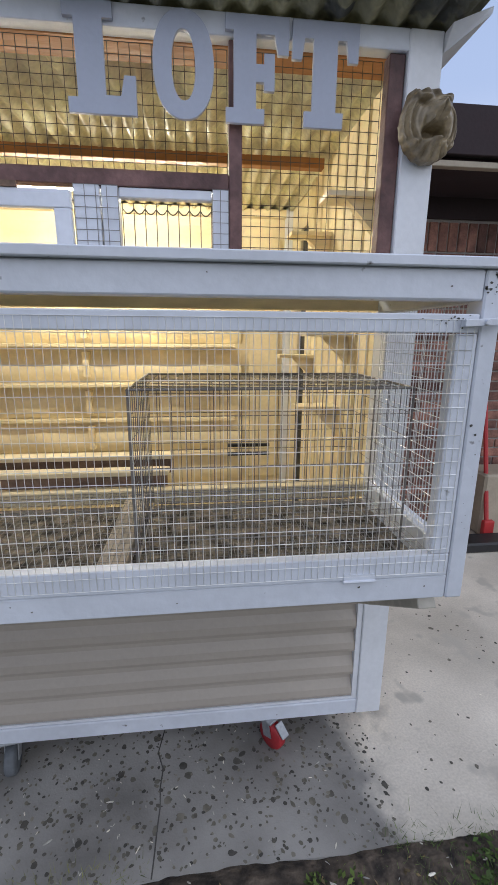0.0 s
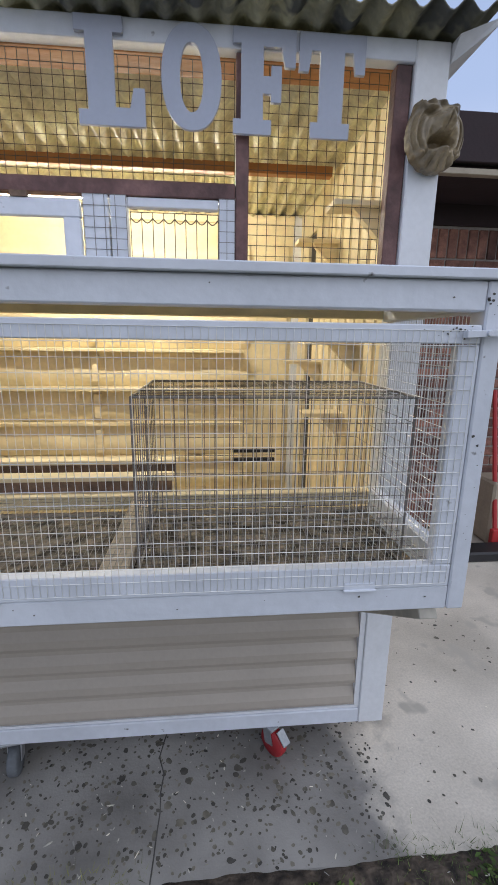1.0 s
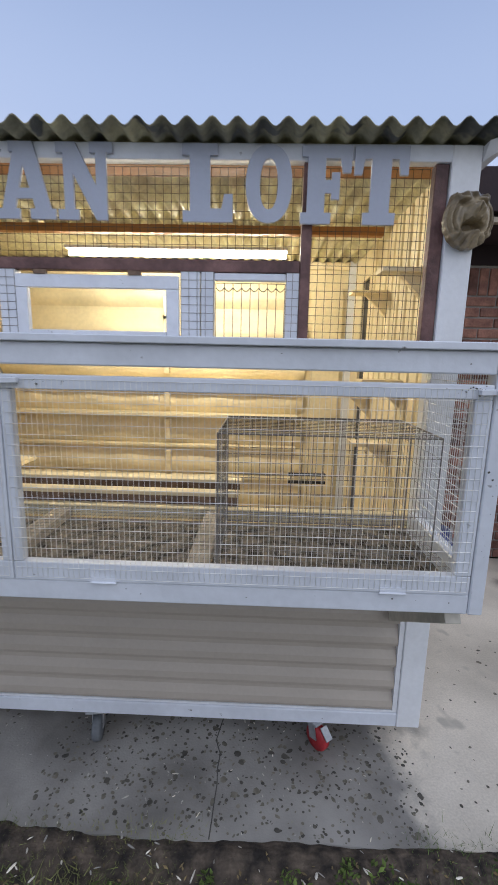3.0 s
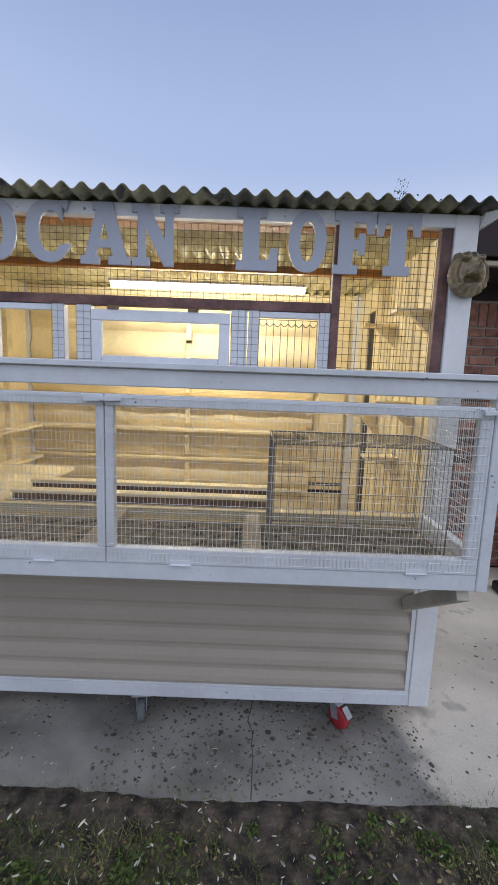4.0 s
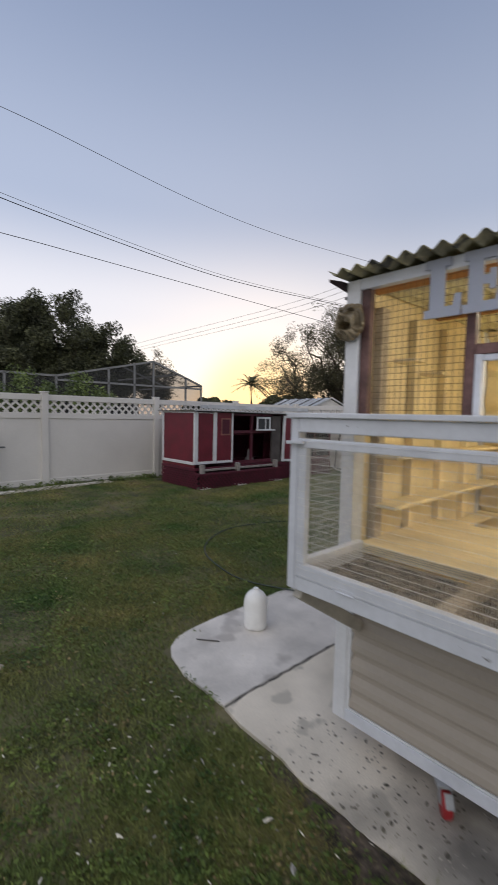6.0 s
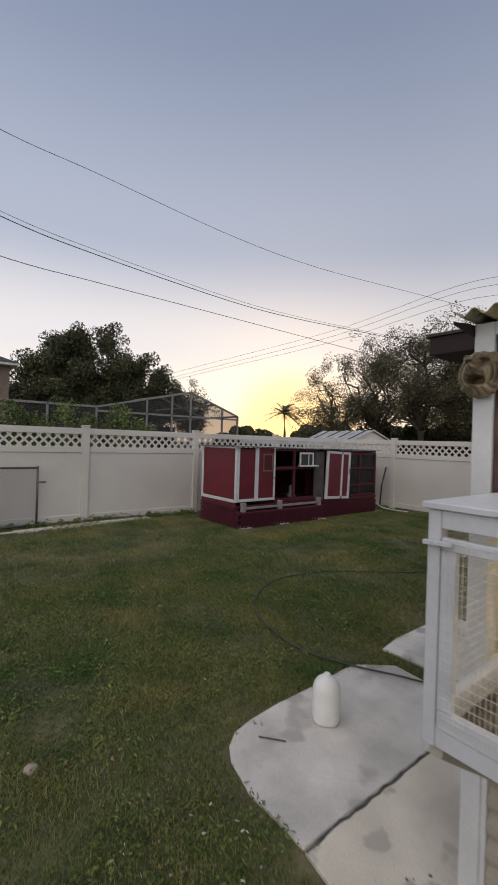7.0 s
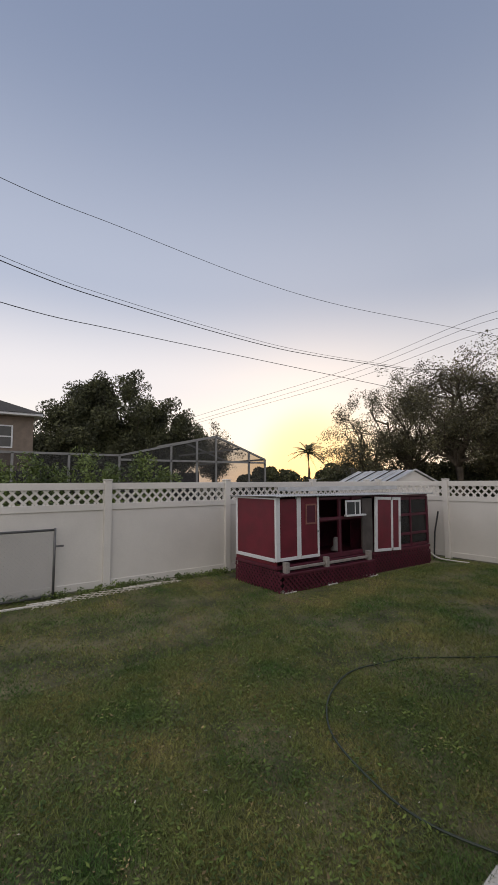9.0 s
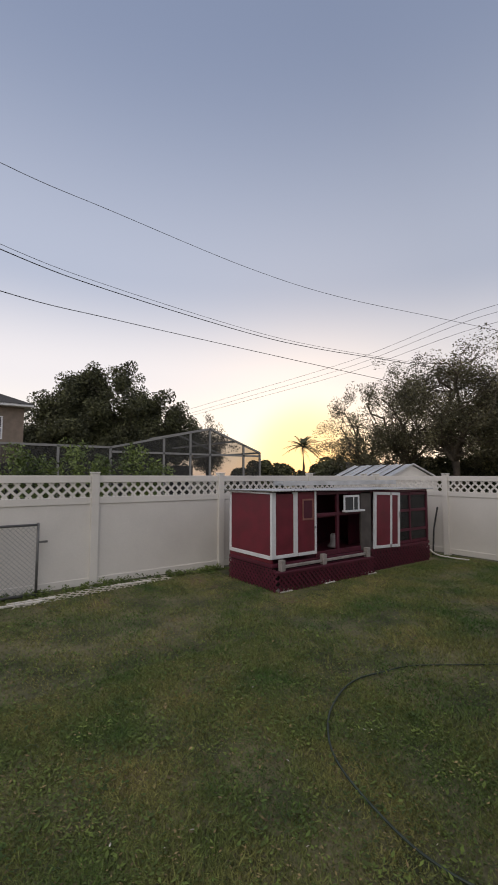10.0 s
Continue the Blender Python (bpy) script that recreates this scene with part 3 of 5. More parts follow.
for x0, x1 in ((LX1 + 0.001, 0.149), (LX0 - 0.001, -2.439)):
    bm = bmesh.new()
    v = [bm.verts.new(p) for p in ((x0, 0.456, 2.066), (x0, 0.42, 2.108), (x1, 0.368, 2.112), (x1, 0.372, 2.100), (x0, 2.15, 2.066), (x0, 2.15, 2.118), (x1, 2.15, 2.118), (x1, 2.15, 2.104))]
    for f in ((0, 1, 2, 3), (7, 6, 5, 4), (0, 3, 7, 4), (1, 5, 6, 2), (2, 6, 7, 3), (0, 4, 5, 1)):
        bm.faces.new([v[k] for k in f])
    bmesh.ops.recalc_face_normals(bm, faces=list(bm.faces))
    part("barge_board", bm, WHITE_CLEAN if x0 > 0 else FASCIA, loft, "white sloping board under the roof edge" if x0 > 0 else "dark board under the roof edge")

# ---- flypen cage on the front of the loft ----
CX0, CX1 = -2.305, 0.004
part("cage_bottom_rail", B(CX0 + 0.036, CX1 - 0.036, 0.0, 0.04, 0.89, 0.941), WHITE, loft, "white bottom rail, scuffed", 0.003)
part("cage_top_rail", B(CX0 + 0.036, CX1 - 0.036, 0.0, 0.04, 1.462, 1.512), WHITE, loft, "white top rail, scuffed", 0.003)
for x0, x1 in ((CX0, CX0 + 0.035), (CX1 - 0.035, CX1)):
    part("cage_post", B(x0, x1, -0.001, 0.045, 0.889, 1.512), WHITE, loft, "white cage corner post", 0.003)
    part("cage_side_rail", B(x0, x1, 0.046, FY - 0.001, 0.889, 0.985), WHITE, loft, "", 0.003)
    part("cage_side_rail", B(x0, x1, 0.046, FY - 0.001, 1.462, 1.512), WHITE, loft, "", 0.003)
    bm = bmesh.new()
    wires(bm, ((x0 + x1) / 2, 0.046, 0.985), (0, FY - 0.046, 0), (0, 0, 0.477), 32, 19, 0.0009)
    part("wire_mesh", bm, GALV, loft, "galvanised welded wire mesh")
part("cage_roof", B(CX0 - 0.012, CX1 + 0.012, -0.014, FY - 0.002, 1.513, 1.530), WHITE, loft, "white board roof of the cage", 0.002)
part("cage_tray", B(CX0 + 0.037, CX1 - 0.037, 0.042, FY - 0.002, 0.90, 0.915), DIRT_TRAY, loft, "tray covered in dry droppings and seed husks")
for x in (-0.70, -1.24, -1.78):
    part("floor_joist", B(x - 0.03, x + 0.03, 0.042, FY + 0.043, 0.916, 0.95), BARE_WOOD, loft, "", 0.002)
bm = bmesh.new()
wires(bm, (CX0 + 0.037, 0.043, 0.953), (2.235, 0, 0), (0, FY + 0.04 - 0.043, 0), 178, 17, 0.0006)
part("wire_floor", bm, CAGE_WIRE, loft, "galvanised wire floor, dirty")


def flypen_door(x0, x1, w0, w1):
    door = part("flypen_door", B(x0, x1, -0.004, 0.022, 1.408, 1.440), WHITE, loft, "white framed wire door, closed", 0.002)
    part("door_rail", B(x0, x1, -0.004, 0.022, 0.943, 0.990), WHITE, door, "", 0.002)
    part("door_stile", B(x0, x0 + w0, -0.004, 0.022, 0.991, 1.407), WHITE, door, "", 0.002)
    part("door_stile", B(x1 - w1, x1, -0.004, 0.022, 0.991, 1.407), WHITE, door, "", 0.002)
    n = round((x1 - x0 - 0.016) / 0.0127)
    bm = bmesh.new()
    wires(bm, (x0 + 0.008, -0.006, 0.952), (x1 - x0 - 0.016, 0, 0), (0, 0, 0.478), n, 19, 0.00068)
    part("wire_mesh", bm, GALV, door, "galvanised welded wire mesh")
    for x in (x0 + 0.22, x1 - 0.18):
        hinge = bmesh.new()
        box(hinge, x - 0.03, x + 0.03, -0.0065, -0.0045, 0.945, 0.957)
        tube(hinge, ((x - 0.032, -0.0075, 0.9425), (x + 0.032, -0.0075, 0.9425)), 0.003, 8)
        part("hinge", hinge, WHITE, door, "small hinge under white paint")
    return door


door_right = flypen_door(-1.132, -0.036, 0.024, 0.038)
door_left = flypen_door(-2.265, -1.135, 0.038, 0.024)
for x, w, z in ((-0.035, 0.075, 1.424), (-1.133, 0.105, 1.424), (-2.270, 0.075, 1.424)):
    latch = bmesh.new()
    bar(latch, (x - w / 2, -0.016, z), (x + w / 2, -0.016, z + 0.004), 0.014, 0.012)
    tube(latch, ((x, -0.028, z + 0.002), (x, 0.0, z + 0.002)), 0.005, 8)
    part("turn_latch", latch, WHITE, loft, "white turn latch", 0.001)
for x in (-0.045, -2.285):
    bm = bmesh.new()
    bar(bm, (x, FY + 0.002, 0.60), (x, 0.045, 0.865), 0.04, 0.05)
    part("brace", bm, LATH, loft, "bare wooden brace under the cage", 0.002)

# worn and chipped paint on the cage timbers
rng = random.Random(17)
bm = bmesh.new()
for cx, cz, sx, sz, count in ((-0.012, 1.488, 0.010, 0.018, 24), (-0.08, 1.428, 0.03, 0.006, 16), (-0.017, 1.10, 0.006, 0.09, 9), (-1.10, 1.43, 0.05, 0.006, 10), (-2.318, 1.485, 0.008, 0.02, 8), (-1.25, 0.915, 0.55, 0.012, 13), (-0.55, 0.918, 0.30, 0.012, 6), (-1.1, 1.488, 0.6, 0.012, 7)):
    for i in range(count):
        x, z = rng.gauss(cx, sx), rng.gauss(cz, sz)
        if not (CX0 + 0.005 < x < CX1 - 0.004) or not (0.893 < z < 0.938 or 0.99 < z < 1.508):
            continue
        front = -0.0056 if 1.409 < z < 1.439 else -0.0018
        if 0.99 < z < 1.409 and x < CX1 - 0.034:
            continue
        r = 0.0007 + 0.0028 * rng.random() ** 2
        ring_pts = [bm.verts.new((x + r * rng.uniform(0.6, 1.5) * math.cos(2 * math.pi * k / 7), front, z + r * rng.uniform(0.5, 1.1) * math.sin(2 * math.pi * k / 7))) for k in range(7)]
        bm.faces.new(ring_pts)
tagged(part("chipped_paint", bm, CRACKS, loft, "dark chips and scuffs in the white paint"), kind="stuff")

# casters
def caster(x, y, wheel_mat, label):
    c = thing("caster", (x, y, 0), label, "caster", "casters under the loft")
    part("plate", B(x - 0.04, x + 0.04, y - 0.03, y + 0.05, 0.126, 0.1345), STEEL, c, "", 0.001)
    for dx in (-0.022, 0.018):
        bm = bmesh.new()
        bar(bm, (x + dx + 0.002, y + 0.02, 0.126), (x + dx + 0.002, y + 0.0, 0.045), 0.003, 0.035)
        part("fork", bm, STEEL, c)
    bm = bmesh.new()
    prof = [(0.012, -0.016), (0.046, -0.016), (0.05, -0.010), (0.05, 0.010), (0.046, 0.016), (0.012, 0.016)]
    lathe(bm, prof, (0, 0, 0), 24)
    bmesh.ops.transform(bm, matrix=Matrix.Translation((x, y - 0.005, 0.05)) @ Matrix.Rotation(radians(90), 4, "Y"), verts=list(bm.verts))
    part("wheel", bm, wheel_mat, c, "", 0, True)
    if wheel_mat is RED_WHEEL:
        bm = bmesh.new()
        bar(bm, (x, y - 0.03, 0.112), (x, y - 0.066, 0.078), 0.030, 0.006)
        part("brake_lever", bm, STEEL, c, "shiny steel foot brake", 0.001)
    c.rotation_euler[2] = radians(38 if wheel_mat is RED_WHEEL else 8)
    return c


caster(-0.29, 0.485, RED_WHEEL, "red swivel caster with a steel brake on concrete")
caster(-1.15, 0.485, GREY_WHEEL, "grey rigid caster on concrete")
caster(-1.88, 0.47, RED_WHEEL, "red swivel caster with a steel brake on concrete")
for x in (-0.29, -1.15, -1.88):
    caster(x, 1.85, GREY_WHEEL, "grey rigid caster on concrete")

# fluorescent tube
lamp = thing("tube_light", (-0.98, 1.36, 2.0), "long white tube light glowing under the loft ceiling", "tube light")
part("housing", B(-1.552, -0.431, 1.315, 1.405, 2.016, 2.031), WHITE_CLEAN, lamp, "white reflector batten", 0.003)
bm = bmesh.new()
tube(bm, ((-1.545, 1.36, 2.0), (-0.438, 1.36, 2.0)), 0.013, 12)
part("tube", bm, LIT, lamp, "glowing white tube", 0, True)
for x in (-1.4, -0.56):
    bm = bmesh.new()
    tube(bm, ((x, 1.36, 2.03), (x, 1.36, 2.10)), 0.0015, 5)
    part("hanger", bm, STEEL, lamp)

# sign letters
def ring(cx, cy, rx, ry, n=32, a0=0, a1=360):
    return [(cx + rx * math.copysign(abs(math.cos(radians(a))) ** 0.9, math.cos(radians(a))), cy + ry * math.copysign(abs(math.sin(radians(a))) ** 0.9, math.sin(radians(a)))) for a in [a0 + (a1 - a0) * i / n for i in range(n + (0 if a1 - a0 == 360 else 1))]]


GLYPH = {
    "L": [[(0.0, 0), (1, 0), (1, .36), (.84, .36), (.78, .17), (.55, .17), (.55, .86), (.70, .86), (.70, 1), (0, 1), (0, .86), (.15, .86), (.15, .14), (0, .14)]],
    "E": [[(0, 0), (1, 0), (1, .34), (.84, .34), (.78, .16), (.48, .16), (.48, .43), (.64, .43), (.64, .34), (.78, .34), (.78, .66), (.64, .66), (.64, .57), (.48, .57), (.48, .84), (.76, .84), (.82, .68), (.97, .68), (.97, 1), (0, 1), (0, .86), (.13, .86), (.13, .14), (0, .14)]],
    "F": [[(0, 0), (.62, 0), (.62, .14), (.48, .14), (.48, .40), (.62, .40), (.62, .32), (.78, .32), (.78, .66), (.62, .66), (.62, .56), (.48, .56), (.48, .84), (.78, .84), (.84, .66), (1, .66), (1, 1), (0, 1), (0, .86), (.13, .86), (.13, .14), (0, .14)]],
    "T": [[(.2, 0), (.8, 0), (.8, .15), (.68, .15), (.68, .84), (.82, .84), (.86, .64), (1, .64), (1, 1), (0, 1), (0, .64), (.14, .64), (.18, .84), (.32, .84), (.32, .15), (.2, .15)]],
    "O": [ring(.5, .5, .5, .5), ring(.5, .5, .2, .33)],
    "C": [ring(.5, .5, .5, .5, 26, 38, 322) + [(1.0, .30), (.82, .30)] + ring(.55, .5, .26, .34, 20, 318, 42) + [(.82, .66), (.82, 1.0), (.98, 1.0)]],
    "A": [[(0, 0), (.38, 0), (.38, .13), (.30, .13), (.34, .27), (.62, .27), (.66, .13), (.57, .13), (.57, 0), (1, 0), (1, .13), (.92, .13), (.66, 1), (.26, 1), (.26, .88), (.33, .88), (.09, .13), (0, .13)], [(.38, .40), (.48, .72), (.58, .40)]],
    "N": [[(0, 0), (.36, 0), (.36, .13), (.28, .13), (.28, .62), (.68, 0), (.88, 0), (.88, .87), (1, .87), (1, 1), (.60, 1), (.60, .87), (.70, .87), (.70, .42), (.34, 1), (0, 1), (0, .87), (.12, .87), (.12, .13), (0, .13)]],
}


def letter(ch, x0, x1, z0, h):
    cu = bpy.data.curves.new("letter_outline", "CURVE")
    cu.dimensions, cu.fill_mode = "2D", "BOTH"
    cu.extrude, cu.bevel_depth = 0.0045, 0.0008
    for pts in GLYPH[ch]:
        s = cu.splines.new("POLY")
        s.points.add(len(pts) - 1)
        for p, (u, v) in zip(s.points, pts):
            p.co = (u * (x1 - x0), v * h, 0, 1)
        s.use_cyclic_u = True
    ob = bpy.data.objects.new("letter_outline", cu)
    me = bpy.data.meshes.new_from_object(ob)
    bpy.data.objects.remove(ob)
    bpy.data.curves.remove(cu)
    me.materials.clear()
    me.materials.append(LETTER)
    ob = new("sign_letter", me)
    ob.matrix_world = Matrix.Translation((x0, FY - 0.0045, z0)) @ Matrix.Rotation(radians(90), 4, "X")
    return tagged(ob, "pale grey-blue wooden slab-serif letter screwed to the header", "sign letter", "letters of the sign")


for ch, x0, x1 in (("L", -2.045, -1.912), ("E", -1.905, -1.768), ("O", -1.755, -1.60), ("C", -1.565, -1.40), ("A", -1.365, -1.185), ("N", -1.175, -1.005), ("L", -0.795, -0.645), ("O", -0.605, -0.468), ("F", -0.440, -0.295), ("T", -0.285, -0.128)):
    letter(ch, x0, x1, 1.889 - 0.004 * (x0 + 0.2), 0.213)


# lion masks
def lion(cx, cz, turn):
    """A relief mask: domed disc with mane locks, ears, brow, raised snout, hollow open mouth, fangs and lower jaw; faces -y."""
    def bump(u, v, at_u, at_v, ru, rv):
        return math.exp(-((u - at_u) / ru) ** 2 - ((v - at_v) / rv) ** 2)

    def depth(u, v):
        r, a, m = math.hypot(u, v), math.atan2(v, u), abs(u)
        h = 0.038 * math.sqrt(max(0.0, 1 - 0.92 * r * r)) + 0.004
        mane = smooth_step(0.55, 0.75, r) * (1 - smooth_step(0.25, 0.7, v))
        h += mane * (0.0072 * math.cos(2 * math.pi * (r - 0.66) / 0.17) * smooth_step(-0.75, -0.3, v) + 0.013 * abs(math.sin(8.5 * a)) * (1 - smooth_step(-0.6, -0.25, v)))
        h += smooth_step(0.5, 0.8, r) * smooth_step(0.5, 0.8, v) * 0.005 * math.cos(14 * a)
        h += 0.036 * bump(m, v, 0.0, 0.22, 0.36, 0.24) + 0.014 * bump(m, v, 0.20, 0.10, 0.19, 0.15) + 0.014 * bump(m, v, 0.0, 0.34, 0.17, 0.10)
        h -= 0.012 * bump(m, v, 0.11, 0.33, 0.055, 0.05) + 0.008 * bump(m, v, 0.0, 0.14, 0.035, 0.12)
        h += 0.017 * bump(m, v, 0.36, 0.66, 0.20, 0.08) - 0.024 * bump(m, v, 0.38, 0.48, 0.13, 0.085) + 0.011 * bump(m, v, 0.38, 0.47, 0.065, 0.05)
        h += 0.030 * bump(m, v, 0.70, 0.84, 0.15, 0.15) - 0.024 * bump(m, v, 0.70, 0.83, 0.075, 0.08)
        h += 0.012 * bump(m, v, 0.52, -0.10, 0.10, 0.32)
        hollow = 1 - smooth_step(0.75, 1.05, math.hypot(m / 0.46, (v + 0.30) / 0.24))
        h = h * (1 - hollow) + 0.003 * hollow
        h += 0.034 * bump(m, v, 0.0, -0.56, 0.27, 0.12) + 0.020 * bump(m, v, 0.12, -0.44, 0.06, 0.07) + 0.020 * bump(m, v, 0.22, -0.10, 0.05, 0.08)
        return h

    bm = bmesh.new()
    rings, spokes = 46, 120
    loops = []
    for k in range(rings + 1):
        loop = []
        for i in range(spokes):
            a = 2 * math.pi * i / spokes
            ear = sum(math.exp(-((a - c) / 0.20) ** 2) for c in (radians(50), radians(130)))
            rim = 1 + 0.13 * ear + 0.035 * abs(math.sin(8.5 * a)) * (a > math.pi)
            u, v = math.cos(a) * rim * k / rings, math.sin(a) * rim * k / rings
            h = depth(u, v) if k < rings else 0.0
            loop.append(bm.verts.new((u * 0.073, -h, v * 0.080 + 0.38 * max(0.0, h - 0.040) * 0.3)))
        loops.append(loop)
    for p, q in zip(loops, loops[1:]):
        for i in range(spokes):
            bm.faces.new((p[i], p[(i + 1) % spokes], q[(i + 1) % spokes], q[i]))
    bmesh.ops.remove_doubles(bm, verts=list(bm.verts), dist=0.00002)
    bmesh.ops.recalc_face_normals(bm, faces=list(bm.faces))
    bmesh.ops.transform(bm, matrix=Matrix.Translation((cx, FY - 0.012, cz)) @ Matrix.Rotation(radians(turn), 4, "Z"), verts=list(bm.verts))
    for v in bm.verts:
        v.co.y = min(v.co.y, FY - 0.0005)
    return solid("lion_mask", bm, STONE, "brown cast stone lion mask with open mouth on the white post", "lion mask", "lion masks", smooth=True)


lion(0.052, 1.900, 5)
lion(-2.372, 1.930, -5)

# loose wire cage standing on the mesh floor
cage = thing("wire_cage", (-0.37, 0.24, 0.955), "empty dull steel wire cage standing on the mesh floor", "wire cage")
X0, X1, Y0, Y1, Z0, Z1 = -0.645, -0.10, 0.075, 0.40, 0.955, 1.305
for nm, o, u, v, nu, nv in (("front_panel", (X0, Y0, Z0), (X1 - X0, 0, 0), (0, 0, Z1 - Z0), 21, 7), ("back_panel", (X0, Y1, Z0), (X1 - X0, 0, 0), (0, 0, Z1 - Z0), 21, 7),
                            ("side_panel", (X0, Y0, Z0), (0, Y1 - Y0, 0), (0, 0, Z1 - Z0), 12, 7), ("side_panel", (X1, Y0, Z0), (0, Y1 - Y0, 0), (0, 0, Z1 - Z0), 12, 7),
                            ("top_panel", (X0, Y0, Z1), (X1 - X0, 0, 0), (0, Y1 - Y0, 0), 21, 12)):
    o, u, v = Vector(o), Vector(u), Vector(v)
    panel = part(nm, tube(bmesh.new(), (o, o + u), 0.0022, 6), CAGE_WIRE, cage)
    for a, b, n in ((u, v, nu), (v, u, nv)):
        wire_me = mesh_of("wire", tube(bmesh.new(), ((0, 0, 0), b), 0.0009, 4), CAGE_WIRE)
        for i in range(n + 1):
            piece("wire", wire_me, panel, Matrix.Translation(o + a * (i / n)))
bm = bmesh.new()
for a, b in (((X0, Y0, Z1), (X1, Y0, Z1)), ((X0, Y1, Z1), (X1, Y1, Z1)), ((X0, Y0, Z1), (X0, Y1, Z1)), ((X1, Y0, Z1), (X1, Y1, Z1)), ((X0, Y0, Z0), (X0, Y0, Z1)), ((X1, Y0, Z0), (X1, Y0, Z1)), ((X0, Y0, Z0), (X1, Y0, Z0))):
    tube(bm, (a, b), 0.0025, 6)
part("frame", bm, CAGE_WIRE, cage)

# ---- brick house behind ----
WY = 2.25
house = thing("brick_house", (2.0, 4.0, 0), "red-brown brick house with dark brown eaves behind the loft", "house")
part("wall", B(-2.75, 9.0, WY + 0.012, WY + 6, 0.0, 2.30), MORTAR, house, "grey mortar joints")
bm = bmesh.new()
v = [bm.verts.new((x, y, z)) for x in (-2.78, 9.3) for y, z in ((1.70, 2.33), (1.70, 2.345), (5.2, 3.72), (8.9, 2.345), (8.9, 2.33))]
for f in ((0, 1, 2, 3, 4), (9, 8, 7, 6, 5), (0, 5, 6, 1), (1, 6, 7, 2), (2, 7, 8, 3), (3, 8, 9, 4), (4, 9, 5, 0)):
    bm.faces.new([v[k] for k in f])
part("roof", bm, SHINGLE, house, "dark shingle roof")
part("fascia", B(-2.77, 9.3, 1.672, 1.698, 2.322, 2.55), FASCIA, house, "dark brown fascia board", 0.003)
part("drip_edge", B(-2.78, 9.3, 1.685, 1.73, 2.268, 2.298), BEIGE, house, "tan soffit edge", 0.003)
part("soffit", B(-2.78, 9.3, 1.732, WY + 0.011, 2.290, 2.326), FASCIA, house)
part("fascia", B(-3.25, -2.772, 1.672, 1.698, 2.30, 2.42), FASCIA, house, "", 0.003)
part("soffit", B(-3.25, -2.782, 1.699, 2.25, 2.302, 2.33), FASCIA, house)
part("roof", B(-3.27, -2.782, 1.655, 2.7, 2.422, 2.440), SHINGLE, house, "dark shingle edge of the low eave")
part("frieze", B(-2.75, 9.0, WY - 0.012, WY + 0.010, 2.16, 2.289), FASCIA, house)

# ---- backyard: red coop by the fence ----
KX, KY0, KY1, KB = -8.47, 3.97, 8.72, -9.70
coop = thing("chicken_coop", (-9.3, 6.3, -0.02), "barn-red wooden coop with white trim on a lattice base", "coop")
part("deck", B(KB, KX + 0.02, KY0 - 0.02, KY1, 0.36, 0.42), COOP_DARK, coop, "", 0.006)
part("porch_deck", B(KX + 0.021, KX + 0.18, KY0 - 0.02, 6.45, 0.27, 0.315), COOP_DARK, coop, "", 0.006)
part("side_wall", B(KB, KX - 0.02, KY0, KY0 + 0.03, 0.425, 1.60), COOP_RED, coop, "barn-red side wall")
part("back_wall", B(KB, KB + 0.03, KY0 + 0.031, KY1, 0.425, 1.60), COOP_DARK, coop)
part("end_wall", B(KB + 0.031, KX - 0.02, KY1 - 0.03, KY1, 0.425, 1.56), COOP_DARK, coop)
part("front_panel", B(KX - 0.03, KX, 4.05, 4.46, 0.56, 1.60), COOP_RED, coop, "barn-red panel")
for y0, y1 in ((3.955, 4.05), (4.46, 4.56)):
    part("white_trim", B(KX - 0.035, KX + 0.012, y0, y1, 0.50, 1.63), WHITE_CLEAN, coop, "", 0.004)
part("white_trim", B(KX - 0.033, KX + 0.010, 4.051, 4.459, 0.50, 0.56), WHITE_CLEAN, coop, "", 0.004)
for y, x0, x1, z0, z1 in ((KY0 - 0.014, KB, KX - 0.04, 0.49, 0.555), (KY0 - 0.014, KB - 0.0, KB + 0.06, 0.556, 1.60), (KY0 - 0.014, KB, KX - 0.04, 1.60, 1.63)):
    part("white_trim", B(x0, x1, y, y + 0.013, z0, z1), WHITE_CLEAN, coop, "", 0.003)
# closed red door with a small framed window
d = part("coop_door", B(KX - 0.03, KX - 0.004, 4.565, 5.02, 0.52, 1.62), COOP_RED, coop, "barn-red door with a small pane")
part("door_trim", B(KX - 0.003, KX + 0.012, 4.985, 5.03, 0.50, 1.63), WHITE_CLEAN, d, "", 0.003)
part("door_trim", B(KX - 0.003, KX + 0.012, 4.57, 4.984, 0.50, 0.555), WHITE_CLEAN, d, "", 0.003)
for y0, y1, z0, z1 in ((4.68, 4.71, 1.12, 1.50), (4.93, 4.96, 1.12, 1.50), (4.711, 4.929, 1.12, 1.15), (4.711, 4.929, 1.47, 1.50)):
    part("pane_trim", B(KX - 0.003, KX + 0.010, y0, y1, z0, z1), RED_TRIM, d, "", 0.002)
part("pane", B(KX - 0.003, KX + 0.002, 4.711, 4.929, 1.151, 1.469), COOP_DARK, d)
part("handle", B(KX + 0.003, KX + 0.03, 4.97, 5.0, 0.96, 1.0), STEEL, d, "small steel knob", 0.004)
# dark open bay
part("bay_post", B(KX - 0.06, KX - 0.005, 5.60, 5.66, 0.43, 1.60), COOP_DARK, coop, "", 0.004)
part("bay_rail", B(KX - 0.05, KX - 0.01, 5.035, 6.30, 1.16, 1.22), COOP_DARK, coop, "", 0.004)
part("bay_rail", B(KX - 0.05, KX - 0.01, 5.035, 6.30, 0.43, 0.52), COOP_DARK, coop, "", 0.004)
